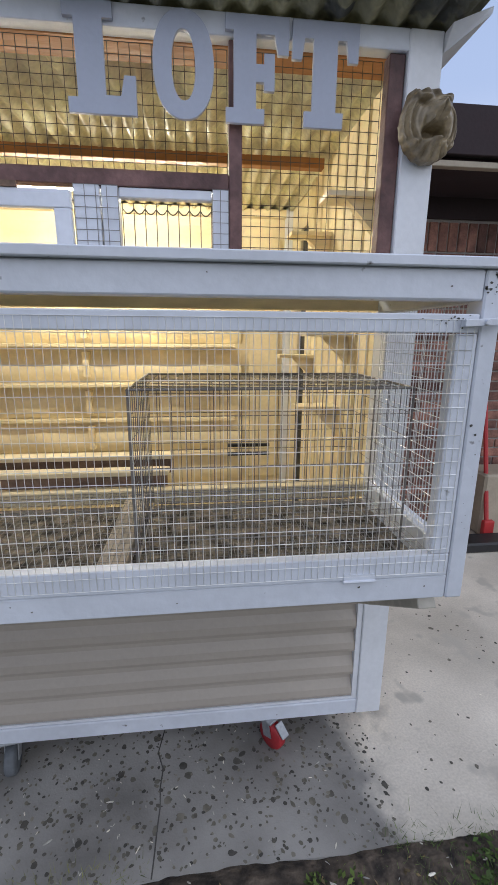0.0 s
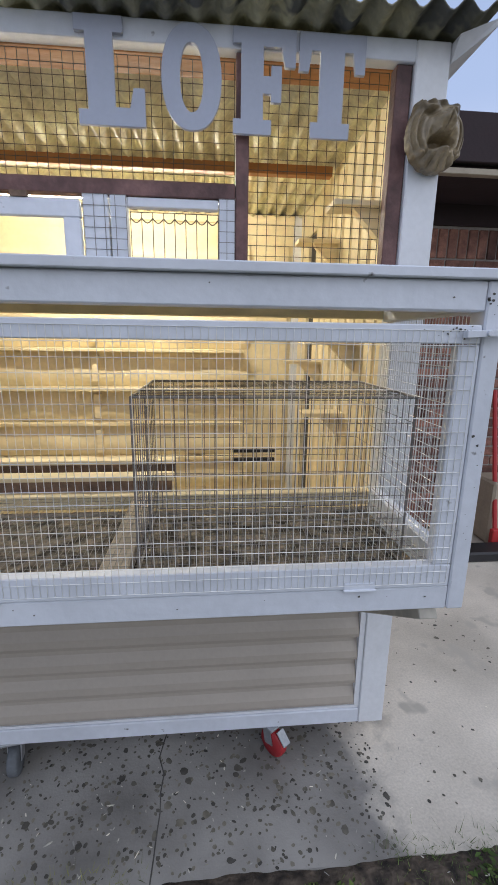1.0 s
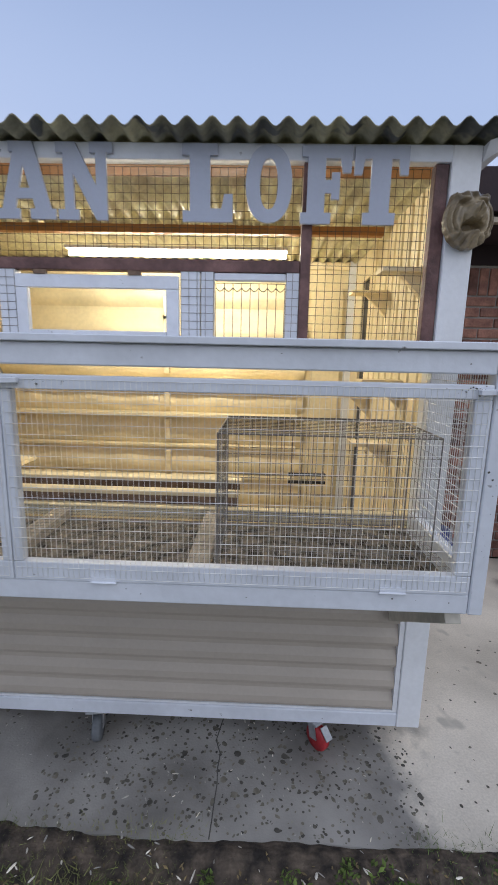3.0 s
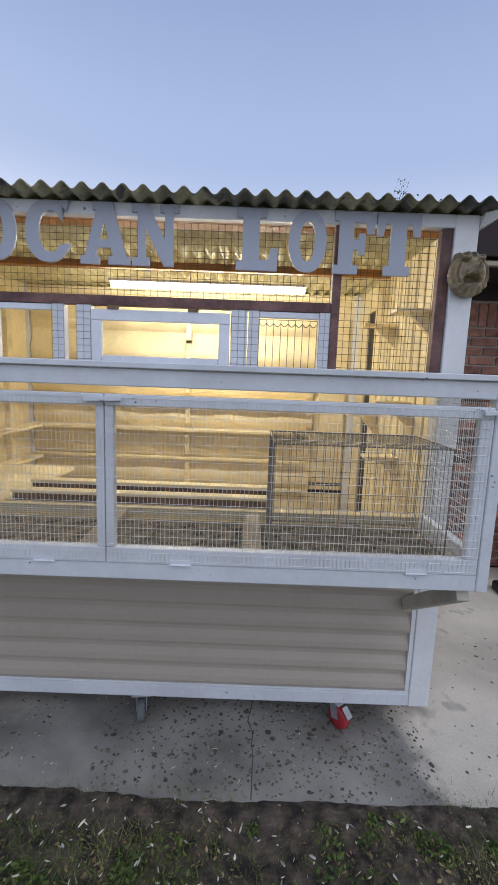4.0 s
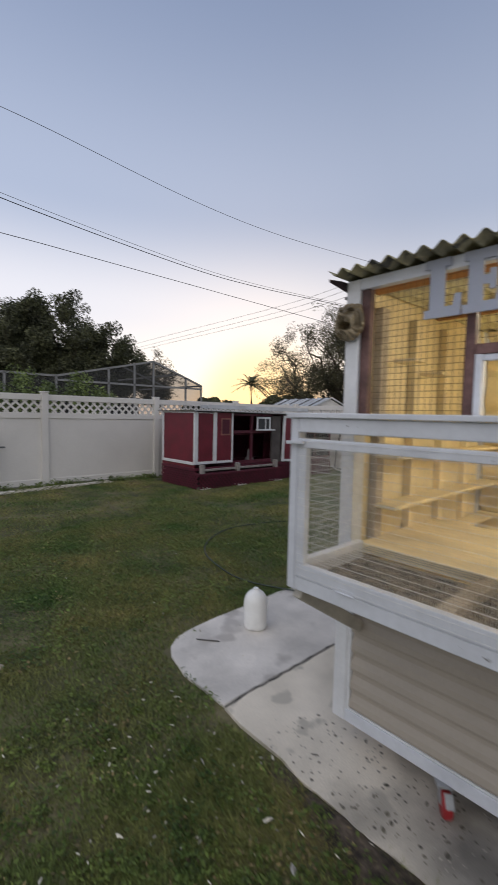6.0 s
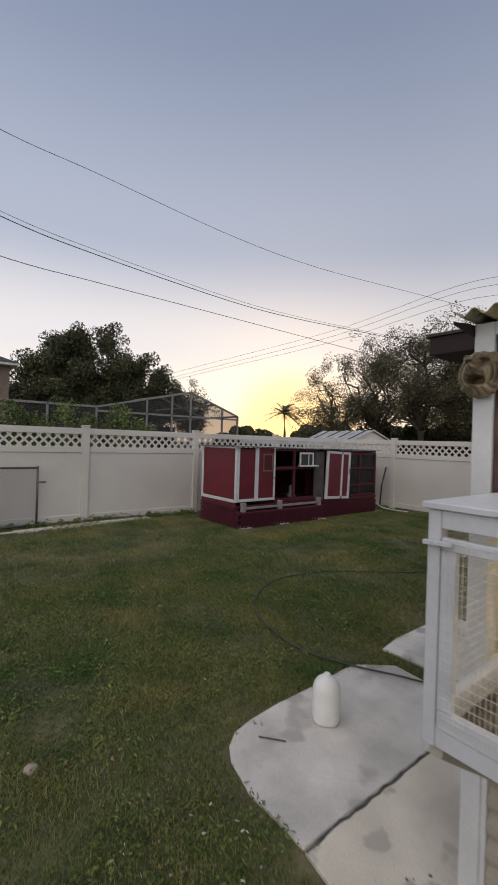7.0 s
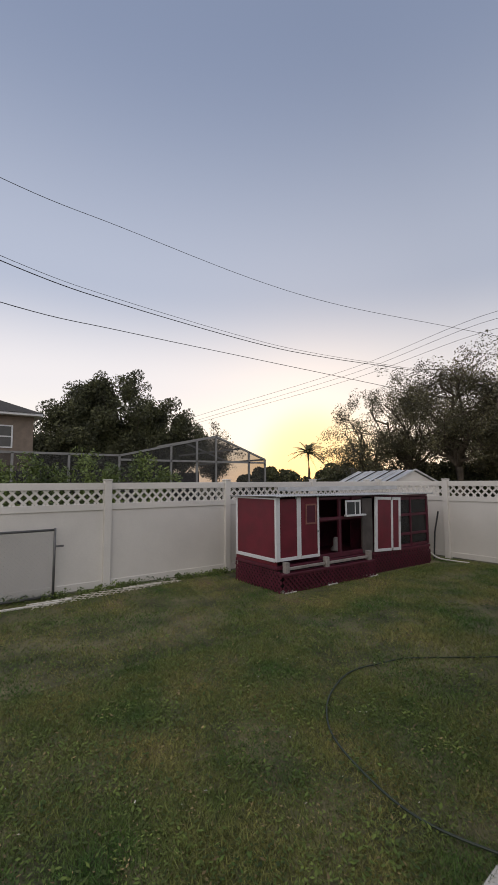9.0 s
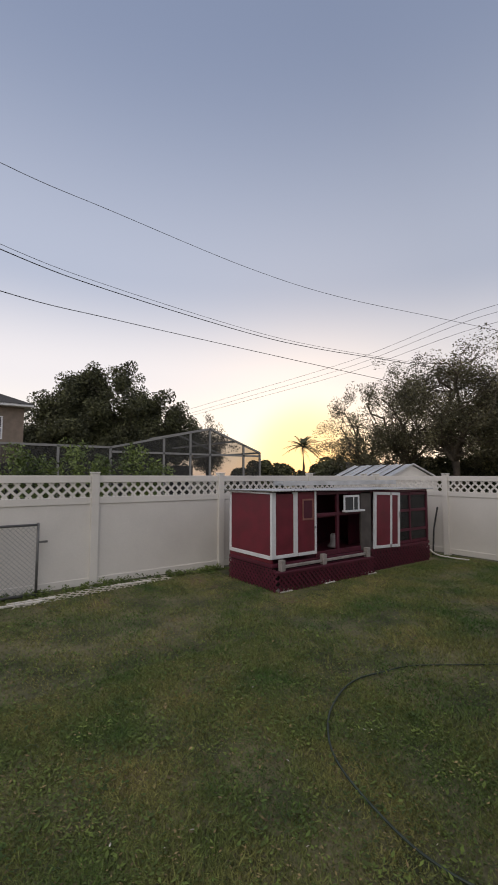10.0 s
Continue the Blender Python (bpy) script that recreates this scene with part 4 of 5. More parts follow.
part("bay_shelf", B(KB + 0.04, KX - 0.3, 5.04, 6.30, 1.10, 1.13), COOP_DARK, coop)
for y in (5.2, 5.9):
    bm = bmesh.new()
    lathe(bm, [(0.02, 0), (0.11, 0.01), (0.11, 0.05), (0.06, 0.10), (0.06, 0.25), (0.03, 0.28)], (KX - 0.45, y, 0.421), 16)
    solid("feeder", bm, mat("grey_feeder_plastic", (0.32, 0.30, 0.30), 0.5), "pale grey plastic feeder inside the dark coop", "feeder", "feeders", smooth=True)
w = part("flap_window", B(KX + 0.03, KX + 0.05, 5.74, 6.20, 1.50, 1.54), WHITE_CLEAN, coop, "white framed sliding window propped in the bay", 0.003)
for y0, y1, z0, z1 in ((5.74, 5.78, 1.25, 1.499), (6.16, 6.20, 1.25, 1.499), (6.02, 6.04, 1.25, 1.499)):
    part("window_frame", B(KX + 0.03, KX + 0.05, y0, y1, z0, z1), WHITE_CLEAN, w, "", 0.003)
part("window_sill", B(KX - 0.005, KX + 0.09, 5.74, 6.32, 1.215, 1.249), WHITE_CLEAN, w, "", 0.003)
part("pane", B(KX + 0.038, KX + 0.042, 5.781, 6.159, 1.251, 1.498), GLASS_DARK, w)
part("window_post", B(KX - 0.004, KX + 0.03, 5.95, 5.99, 1.251, 1.6), COOP_DARK, w)
part("brown_panel", B(KX - 0.04, KX, 6.30, 6.62, 0.43, 1.60), COOP_BROWN, coop, "dark brown-grey board")
# leaning white-framed door
m = Matrix.Translation((KX + 0.012, 6.64, 0.43)) @ Matrix.Rotation(radians(-2.2), 4, "X")
d = part("coop_door", B(0, 0.02, 0.08, 0.82, 0.06, 1.10, m), COOP_RED, coop, "barn-red door with white frame, hanging slightly askew")
for y0, y1, z0, z1 in ((0, 0.079, 0, 1.16), (0.55, 0.61, 0.06, 1.10), (0.821, 0.89, 0, 1.16), (0.08, 0.549, 0, 0.059), (0.08, 0.549, 1.101, 1.16), (0.611, 0.82, 0, 0.059), (0.611, 0.82, 1.101, 1.16)):
    part("door_trim", box(bmesh.new(), -0.002, 0.034, y0, y1, z0, z1, m), WHITE_CLEAN, d, "", 0.003)
part("handle", box(bmesh.new(), 0.034, 0.05, 0.84, 0.87, 0.62, 0.75, m), STEEL, d)
# screened run
for y0, y1 in ((7.56, 7.62), (8.0, 8.04), (8.66, 8.72)):
    part("run_post", B(KX - 0.06, KX - 0.005, y0, y1, 0.43, 1.56), COOP_DARK, coop, "", 0.004)
for z in (0.46, 0.72, 1.15, 1.52):
    part("run_rail", B(KX - 0.05, KX - 0.015, 7.63, 8.655, z - 0.03, z + 0.03), COOP_DARK, coop, "", 0.004)
part("run_screen", B(KX - 0.034, KX - 0.032, 7.63, 8.65, 0.5, 1.5), SCREEN, coop)
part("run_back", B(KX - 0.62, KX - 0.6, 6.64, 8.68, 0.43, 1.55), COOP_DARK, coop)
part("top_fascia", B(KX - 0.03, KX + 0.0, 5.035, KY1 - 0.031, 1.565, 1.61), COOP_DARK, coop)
bm = corrugated(0, 4.95, 0, 1.42, 0, -0.02, 0.076, 0.010, 0.003)
bmesh.ops.transform(bm, matrix=Matrix.Translation((KX + 0.10, KY0 - 0.10, 1.655)) @ Matrix.Rotation(radians(-0.3), 4, "X") @ Matrix.Rotation(radians(90), 4, "Z"), verts=list(bm.verts))
part("roof", bm, TIN, coop, "pale corrugated metal roof", smooth=True)
for y0, y1 in ((4.05, 4.14), (5.05, 5.14), (6.28, 6.38)):
    part("porch_post", B(KX + 0.06, KX + 0.15, y0, y1, 0.316, 0.50), GREY_WOOD, coop, "grey weathered post", 0.005)
for y0, y1 in ((4.14, 5.05), (5.14, 6.28)):
    part("porch_rail", B(KX + 0.08, KX + 0.13, y0, y1, 0.36, 0.405), GREY_WOOD, coop, "grey weathered rail", 0.005)


def lattice(o, u, h, step, w, t):
    """Crossed slats over the rectangle o, o+u, height h."""
    bm = bmesh.new()
    o, u = Vector(o), Vector(u)
    L = u.length
    e = u / L
    k = -h
    while k < L:
        for s in (1, -1):
            a, b = max(0, k), min(L, k + h)
            if b - a > 0.02:
                if s > 0:
                    za, zb = a - k, b - k
                else:
                    za, zb = h - (a - k), h - (b - k)
                off = Vector((-e.y, e.x, 0)) * (t / 2 * s)
                bar(bm, o + e * a + off + Vector((0, 0, za)), o + e * b + off + Vector((0, 0, zb)), t, w)
        k += step
    return bm


part("lattice_skirt", lattice((KX + 0.17, KY0, -0.015), (0, 2.48, 0), 0.28, 0.10, 0.035, 0.008), COOP_DARK, coop, "dark red lattice skirt")
part("lattice_skirt", lattice((KX + 0.02, 6.46, -0.015), (0, 2.25, 0), 0.37, 0.10, 0.035, 0.008), COOP_DARK, coop)
part("lattice_skirt", lattice((KX + 0.15, KY0 - 0.02, -0.015), (-1.37, 0, 0), 0.36, 0.10, 0.035, 0.008), COOP_DARK, coop)
# added dark blocks: shade under the deck and behind the lattice
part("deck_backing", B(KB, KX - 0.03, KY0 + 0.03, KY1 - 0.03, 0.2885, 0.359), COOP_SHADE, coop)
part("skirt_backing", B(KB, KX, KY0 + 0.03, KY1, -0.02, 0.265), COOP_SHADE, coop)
coop.scale = (1, 0.955, 0.96)
coop.location.y = 6.15
coop.location.x += 0.05
for y in (4.05, 5.05, 6.2):
    solid("paver", B(KX + 0.02, KX + 0.24, y - 0.1, y + 0.16, -0.025, 0.005), CONCRETE, "rough concrete paver under a coop post", "paver", "pavers", bevel=0.01)
ladder = thing("ladder", (-9.3, 6.5, 1.75), "long pale aluminium ladder lying on the coop roof", "ladder")
for x in (-9.45, -9.15):
    part("rail", B(x, x + 0.03, 4.8, 8.3, 1.650, 1.735), TIN, ladder, "", 0.003)
for i in range(12):
    part("rung", B(-9.419, -9.151, 4.95 + i * 0.29, 4.98 + i * 0.29, 1.675, 1.705), TIN, ladder)

# ---- white vinyl fence ----
def fence_section(fence, o, e, L, first_post=True):
    """One bay of fence from o along the unit vector e."""
    o, e = Vector(o), Vector(e)
    turn = Matrix.Translation(o) @ Matrix.Rotation(math.atan2(e.y, e.x), 4, "Z")
    def P(name, x0, x1, y0, y1, z0, z1, bevel=0.004):
        return part(name, box(bmesh.new(), x0, x1, y0, y1, z0, z1, turn), VINYL, fence, "", bevel)
    P("post", -0.064, 0.064, -0.064, 0.064, -0.1, 1.875)
    P("post_cap", -0.075, 0.075, -0.075, 0.075, 1.876, 1.90, 0.008)
    P("top_rail", 0.065, L - 0.065, -0.03, 0.03, 1.72, 1.84)
    P("middle_rail", 0.065, L - 0.065, -0.03, 0.03, 1.36, 1.475)
    P("bottom_rail", 0.065, L - 0.065, -0.03, 0.03, 0.02, 0.14)
    n = 1
    w = (L - 0.13) / n
    for i in range(n):
        P("panel", 0.065 + i * w + 0.0002, 0.065 + (i + 1) * w - 0.0002, -0.012, 0.012, 0.141, 1.359, 0.0006)
    bm = lattice((0.066, 0, 1.476), (L - 0.132, 0, 0), 0.243, 0.165, 0.040, 0.006)
    bmesh.ops.transform(bm, matrix=turn, verts=list(bm.verts))
    part("lattice", bm, VINYL, fence, "white vinyl lattice strip")


FX = -10.42
side = thing("fence_side", (FX, 3, -0.02), "white vinyl privacy fence with a lattice top", "fence", kind="structure")
for k in range(-3, 4):
    fence_section(side, (FX, 1.66 + 2.53 * k, 0), (0, 1, 0), 2.53)
back = thing("fence_back", (-5, 9.3, -0.02), "white vinyl privacy fence with a lattice top along the back", "fence", kind="structure")
for k in range(6):
    fence_section(back, (-10.9 + 2.43 * k, 9.33 , 0), (1, 0.02, 0), 2.43)

# chain link gate leaning on the fence
gate = thing("chain_link_gate", (-10.2, -0.2, 0), "grey chain-link gate panel leaning against the white fence", "gate")
GY0, GY1, GX, GZ = -1.5, 0.77, -10.26, 1.08
bm = bmesh.new()
for a, b in (((GX, GY0, 0.03), (GX, GY1, 0.03)), ((GX, GY0, GZ), (GX, GY1, GZ)), ((GX, GY0, 0.03), (GX, GY0, GZ)), ((GX, GY1, 0.0), (GX, GY1, GZ + 0.03))):
    tube(bm, (a, b), 0.020, 10)
part("frame", bm, GATE_STEEL, gate, "grey tube frame", 0, True)
bm = bmesh.new()
k = GY0 - 1.05
while k < GY1:
    for s in (1, -1):
        a, b = max(GY0, k), min(GY1, k + 1.05)
        if b - a > 0.03:
            za, zb = (a - k, b - k) if s > 0 else (1.05 - (a - k), 1.05 - (b - k))
            tube(bm, ((GX + 0.003 * s, a, 0.03 + za), (GX + 0.003 * s, b, 0.03 + zb)), 0.003, 4)
    k += 0.07
part("chain_mesh", bm, STEEL, gate, "chain-link mesh")
part("latch", B(GX - 0.01, GX + 0.02, GY1 + 0.02, GY1 + 0.14, 0.80, 0.83), GATE_STEEL, gate, "", 0.003)
# loose lattice strip and white laths on the ground by the fence
bm = lattice((0, 0, 0), (2.65, 0, 0), 0.24, 0.14, 0.020, 0.008)
bmesh.ops.transform(bm, matrix=Matrix.Translation((-9.78, 0.35, -0.005)) @ Matrix.Rotation(radians(97), 4, "Z") @ Matrix.Rotation(radians(-86), 4, "X"), verts=list(bm.verts))
for v in bm.verts:
    v.co.z = max(v.co.z, -0.012)
solid("lattice_strip", bm, LATH, "loose strip of white lattice lying in the grass", "lattice")
for y0, y1, x in ((0.35, 1.0, -10.05), (1.9, 2.6, -10.2), (-0.2, 0.8, -9.95)):
    solid("lath", B(x, x + 0.05, y0, y1, -0.015, 0.012), VINYL, "white vinyl lath lying in the grass by the fence", "lath", "laths", bevel=0.003)
hook = bmesh.new()
tube(hook, ((-8.62, 8.95, -0.02), (-8.64, 9.05, 0.6), (-8.62, 9.2, 1.1)), 0.02, 8)
solid("garden_tool", hook, BLACK, "dark garden tool leaning on the back fence", "garden tool")

bm = bmesh.new()
tube(bm, spline([(-8.7, 8.75, 0.25), (-8.5, 8.85, 0.05), (-8.2, 8.95, 0.0), (-7.8, 9.0, 0.0)]), 0.018, 8)
solid("loose_pipe", bm, VINYL, "loose white plastic pipe lying by the back fence", "pipe", smooth=True)

# ---- jug, stones ----
jug = thing("plastic_jug", (-3.43, 0.93, -0.004), "milky white plastic gallon jug standing upside on the slab", "jug")
bm = bmesh.new()
lathe(bm, [(0.066, 0.0), (0.082, 0.006), (0.088, 0.03), (0.089, 0.10), (0.090, 0.165), (0.088, 0.195), (0.080, 0.223), (0.064, 0.247), (0.045, 0.262), (0.030, 0.270), (0.026, 0.274)], (-3.43, 0.93, -0.004), 28)
for v in bm.verts:
    a = math.atan2(v.co.y - 0.93, v.co.x + 3.43)
    k = 1 - 0.05 * abs(math.sin(2 * a)) ** 2
    v.co.x, v.co.y = -3.43 + (v.co.x + 3.43) * k, 0.93 + (v.co.y - 0.93) * k
part("body", bm, PLASTIC, jug, "", 0, True)
bm = bmesh.new()
lathe(bm, [(0.019, 0.266), (0.020, 0.270), (0.020, 0.284), (0.017, 0.287)], (-3.43, 0.93, -0.004), 20)
part("cap", bm, PLASTIC, jug)
bm = bmesh.new()
tube(bm, [(-3.43 - 0.058, 0.93 + 0.055, 0.12), (-3.43 - 0.075, 0.93 + 0.068, 0.15), (-3.43 - 0.062, 0.93 + 0.055, 0.20), (-3.43 - 0.03, 0.93 + 0.03, 0.245)], 0.011, 8)
part("handle", bm, PLASTIC, jug, "", 0, True)


bm = bmesh.new()
tube(bm, spline([(-2.9, 2.0, 0.012), (-3.2, 1.84, 0.013), (-3.45, 1.72, 0.013), (-3.76, 1.55, 0.012), (-4.1, 1.44, 0.005), (-4.45, 1.46, 0.005), (-4.95, 1.62, 0.005), (-5.3, 1.92, 0.005), (-5.52, 2.3, 0.005), (-5.6, 2.62, 0.003), (-5.55, 2.95, 0.0), (-5.47, 3.3, -0.005), (-5.05, 3.92, -0.005), (-4.4, 4.9, -0.008), (-3.6, 6.0, -0.008)]), 0.0072, 8)
solid("garden_hose", bm, HOSE, "dark green garden hose curving across the lawn", "hose", smooth=True)


def stone(x, y, r, seed, material, label, name="stone"):
    bm = bmesh.new()
    bmesh.ops.create_icosphere(bm, subdivisions=2, radius=r)
    for v in bm.verts:
        v.co *= 1 + 0.3 * noise.noise(v.co * (2 / r) + Vector((seed, 0, 0)))
        v.co.z = v.co.z * 0.55
        v.co += Vector((x, y, r * 0.25 - 0.02))
    return solid(name, bm, material, label, "stone", "stones in the lawn", smooth=True)


stone(-4.05, -0.58, 0.038, 1, BARE_WOOD, "tan stone lying in the lawn")
solid("stick", bar(bmesh.new(), (-3.55, 0.50, 0.002), (-3.43, 0.60, 0.002), 0.006, 0.006), CRACKS, "small dark stick on the slab", "stick")

# ---- clutter by the brick wall ----
tool = thing("long_handled_tool", (1.48, 1.9, 0), "red-shafted long tool leaning by the brick wall", "tool")
bm = bmesh.new()
tube(bm, ((1.48, 1.90, 0.14), (1.54, 2.2, 1.08)), 0.016, 8)
part("shaft", bm, RED_PAINT, tool)
part("blade", B(1.44, 1.52, 1.86, 1.90, 0.0, 0.15), RED_PAINT, tool, "", 0.006)
solid("storage_box", B(1.47, 1.84, 1.95, 2.22, 0.001, 0.46), BEIGE, "beige plastic storage box against the brick wall", "box", bevel=0.015)
solid("tray", B(1.14, 1.59, 1.70, 1.858, 0.001, 0.07), BLACK, "shallow black plastic tray on the concrete", "tray", bevel=0.012)
bm = bmesh.new()
bmesh.ops.create_icosphere(bm, subdivisions=3, radius=0.2)
for v in bm.verts:
    v.co *= 1 + 0.35 * noise.noise(v.co * 7)
    v.co = Vector((0.72 + v.co.x * 0.9, 2.0 + v.co.y * 0.8, max(0.001, 0.16 + v.co.z)))
solid("tarpaulin", bm, BLUE, "crumpled blue tarpaulin heap by the brick wall", "tarpaulin", smooth=True)

# ---- overhead cables ----
def ray_point(az, el, dist, eye=(-2.91, -0.58, 1.85)):
    return Vector((eye[0] + dist * math.sin(radians(az)), eye[1] + dist * math.cos(radians(az)), eye[2] + dist * math.tan(radians(el))))


def cable(bearings, d0, d1, r):
    """A sagging cable through the given bearings and elevations, at distances from d0 to d1, run on past both ends."""
    pts = [ray_point(az, el, d0 + (d1 - d0) * i / (len(bearings) - 1)) for i, (az, el) in enumerate(bearings)]
    pts = [pts[0] + (pts[0] - pts[1]) * (1.5 if d0 < 20 else 0.13) + Vector((0, 0, 0.6 if d0 < 20 else 0))] + pts + [pts[-1] + (pts[-1] - pts[-2]) * 1.2]
    bm = bmesh.new()
    tube(bm, spline([tuple(p) for p in pts], 8), r, 6)
    return solid("cable", bm, CABLE, "black overhead cable sagging across the sky", "cable", "overhead cables")


cable(((-85.21, 33.08), (-72.08, 31.21), (-53.78, 26.4), (-41.69, 22.63), (-28.03, 18.34)), 14, 26, 0.010)
cable(((-84.81, 24.97), (-71.81, 22.6), (-53.78, 18.6), (-44.74, 16.5), (-34.7, 14.28)), 14, 25, 0.015)
cable(((-84.8, 25.47), (-71.8, 23.1), (-53.77, 19), (-44.73, 16.8), (-34.7, 14.48)), 14, 25, 0.008)
cable(((-84.61, 20.67), (-71.79, 19.4), (-53.84, 16.5), (-38.93, 12.87)), 14, 24, 0.013)
cable(((13.92, 15.4), (-7.93, 17.27), (-23.02, 19.34), (-40.38, 14.7), (-59.1, 9.52)), 26, 62, 0.018)
cable(((13.91, 14.2), (-7.95, 16.17), (-23.14, 18.54), (-40.4, 14), (-59.12, 8.92)), 26, 62, 0.018)
cable(((13.9, 13), (-7.97, 15.07), (-23.16, 17.44), (-40.42, 13.3), (-59.13, 8.52)), 26, 62, 0.018)
# ---- trees ----
def leaves(centres, count, spread, size, seed):
    rng = np.random.default_rng(seed)
    c = np.array(centres)[rng.integers(0, len(centres), count)]
    q = rng.normal(0, 1, (count, 3))
    q *= np.minimum(1, 1.35 / np.linalg.norm(q, axis=1))[:, None]
    p = c[:, :3] + q * c[:, 3:4] * spread
    u = rng.normal(0, 1, (count, 3)); u /= np.linalg.norm(u, axis=1)[:, None]
    w = rng.normal(0, 1, (count, 3)); w -= u * (u * w).sum(1)[:, None]; w /= np.linalg.norm(w, axis=1)[:, None]
    s = (size * rng.uniform(0.6, 1.4, count))[:, None]
    verts = np.stack([p - u * s, p + w * s * 0.45, p + u * s, p - w * s * 0.45], 1).reshape(-1, 3)
    faces = np.arange(count * 4).reshape(-1, 4)
    return verts.tolist(), faces.tolist()


def tree(name, at, h, rad, fork, r, material, count, size, seed, label, limbs=9, twigs=9, fuzz=0.5, lean=0.0, squash=1.0, bare=0.0):
    """A trunk that forks at the height fork into limbs, which branch out to fill a lumpy crown of that height and radius."""
    t = thing(name, at, label, "tree", "trees beyond the fence")
    rng = random.Random(seed)
    at = Vector(at)
    top = at + Vector((lean * fork, 0, fork))
    mid = at + Vector((lean * h * 0.8, 0, (h + fork) / 2))
    half = (h - fork) / 2 * 1.02
    bm, tips = bmesh.new(), []
    tube(bm, [at, at + (top - at) * 0.5 + Vector((0.06, 0.04, 0)), top], r, 9, r * 0.75)

    def inside(lo, hi):
        while True:
            p = Vector((rng.uniform(-1, 1), rng.uniform(-1, 1), rng.uniform(-0.9, 1)))
            q = p.length
            if lo < q < hi * (1 + 0.25 * noise.noise(p * 2.2 + Vector((seed, 0, 0)))):
                return mid + Vector((p.x * rad, p.y * rad, p.z * half * squash))

    def limb(a, b, r0, r1, n=5, wob=0.09):
        L = (b - a).length
        pts = [a + (b - a) * (k / n) + Vector((0, 0, 0.16 * L * math.sin(math.pi * k / n) * 0.5)) + (Vector((rng.uniform(-1, 1), rng.uniform(-1, 1), rng.uniform(-1, 1))) * wob * L if 0 < k < n else Vector()) for k in range(n + 1)]
        tube(bm, pts, r0, 5, r1)
        return pts

    for i in range(limbs):
        main = limb(top, inside(0.35, 0.7), r * 0.5, r * 0.16)
        for k in range(twigs):
            a = main[rng.randint(2, 5)]
            b = inside(0.4, 1.0)
            for _ in range(5):
                c = inside(0.4, 1.0)
                if (c - a).length < (b - a).length:
                    b = c
            sub = limb(a, b, r * 0.14, r * 0.035, 4)
            tips.extend((*p, fuzz) for p in sub[2:])
            for _ in range(3):
                e = b + Vector((rng.uniform(-1, 1), rng.uniform(-1, 1), rng.uniform(-0.7, 1))) * (rad * 0.20)
                tw = limb(sub[rng.randint(2, 4)], e, r * 0.05, r * 0.015, 3)
                tips.extend((*p, fuzz * 0.8) for p in tw[1:])
    part("trunk", bm, BARK, t, "grey-brown trunk and limbs", 0, True)
    tips = [p for p in tips if rng.random() > bare]
    v, f = leaves(tips, count, 1.0, size, seed)
    crown = new("crown", raw("crown", v, f, material))
    crown.parent = t
    crown.matrix_parent_inverse = Matrix.Translation(-at)
    tagged(crown, "uneven leafy crown", kind="stuff")
    return t


def far(az, dist):
    p = ray_point(az, 0, dist)
    return (p.x, p.y, -0.05)


tree("oak_tree", far(-71.41, 42), 12.3, 5.5, 2.2, 0.4, LEAF, 105000, 0.12, 11, "broad dark green oak behind the screened pool", limbs=12, twigs=10, fuzz=0.6, bare=0.42)
tree("oak_tree", far(-77.91, 44), 10.9, 4.2, 2.0, 0.35, LEAF, 46000, 0.12, 12, "dark green oak behind the neighbouring house", fuzz=0.6, bare=0.4)
tree("oak_tree", far(-65.41, 43), 10.4, 4.0, 2.0, 0.35, LEAF, 46000, 0.12, 15, "dark green oak above the pool screen", fuzz=0.6, bare=0.4)
tree("oak_tree", far(-59.3, 50), 8.6, 2.8, 2.0, 0.25, LEAF_OLIVE, 11000, 0.10, 13, "smaller sparse oak showing above the pool screen", fuzz=0.45, bare=0.5)
tree("live_oak", far(-28.12, 24), 8.9, 3.6, 2.6, 0.27, LEAF_OLIVE, 38000, 0.052, 21, "tall open-crowned live oak against the pale sky", limbs=12, twigs=8, fuzz=0.36, bare=0.5)
tree("live_oak", far(-33.32, 26), 7.9, 3.4, 2.4, 0.22, LEAF_OLIVE, 26000, 0.050, 22, "spreading live oak with sparse olive leaves", limbs=12, twigs=7, fuzz=0.34, bare=0.55, lean=-0.04)
tree("live_oak", far(-38.31, 26), 6.6, 2.9, 1.9, 0.18, LEAF_OLIVE, 15000, 0.048, 25, "low live oak reaching out with sparse leaves", limbs=11, twigs=6, fuzz=0.32, bare=0.6, lean=-0.10)
tree("live_oak", far(-21.13, 25), 8.4, 4.0, 2.2, 0.28, LEAF_OLIVE, 42000, 0.062, 23, "dense live oak behind the back fence", limbs=12, fuzz=0.42, bare=0.35)
tree("live_oak", (5.4, 19.5, -0.05), 10.9, 2.2, 4.0, 0.2, LEAF_OLIVE, 9000, 0.055, 24, "sparse tree top rising behind the house roof", fuzz=0.3, bare=0.45)


def hedge(name, a, b, h, count, size, seed, material, label, category="hedge"):
    rng = random.Random(seed)
    a, b = Vector(a), Vector(b)
    cs = []
    for i in range(60):
        p = a + (b - a) * rng.random()
        cs.append((p.x, p.y, rng.uniform(0.2, 0.85) * h * (0.75 + 0.35 * noise.noise(p * 0.4)), h * 0.17))
    v, f = leaves(cs, count, 1.0, size, seed)
    return tagged(new(name, raw(name, v, f, material)), label, category, kind="stuff")


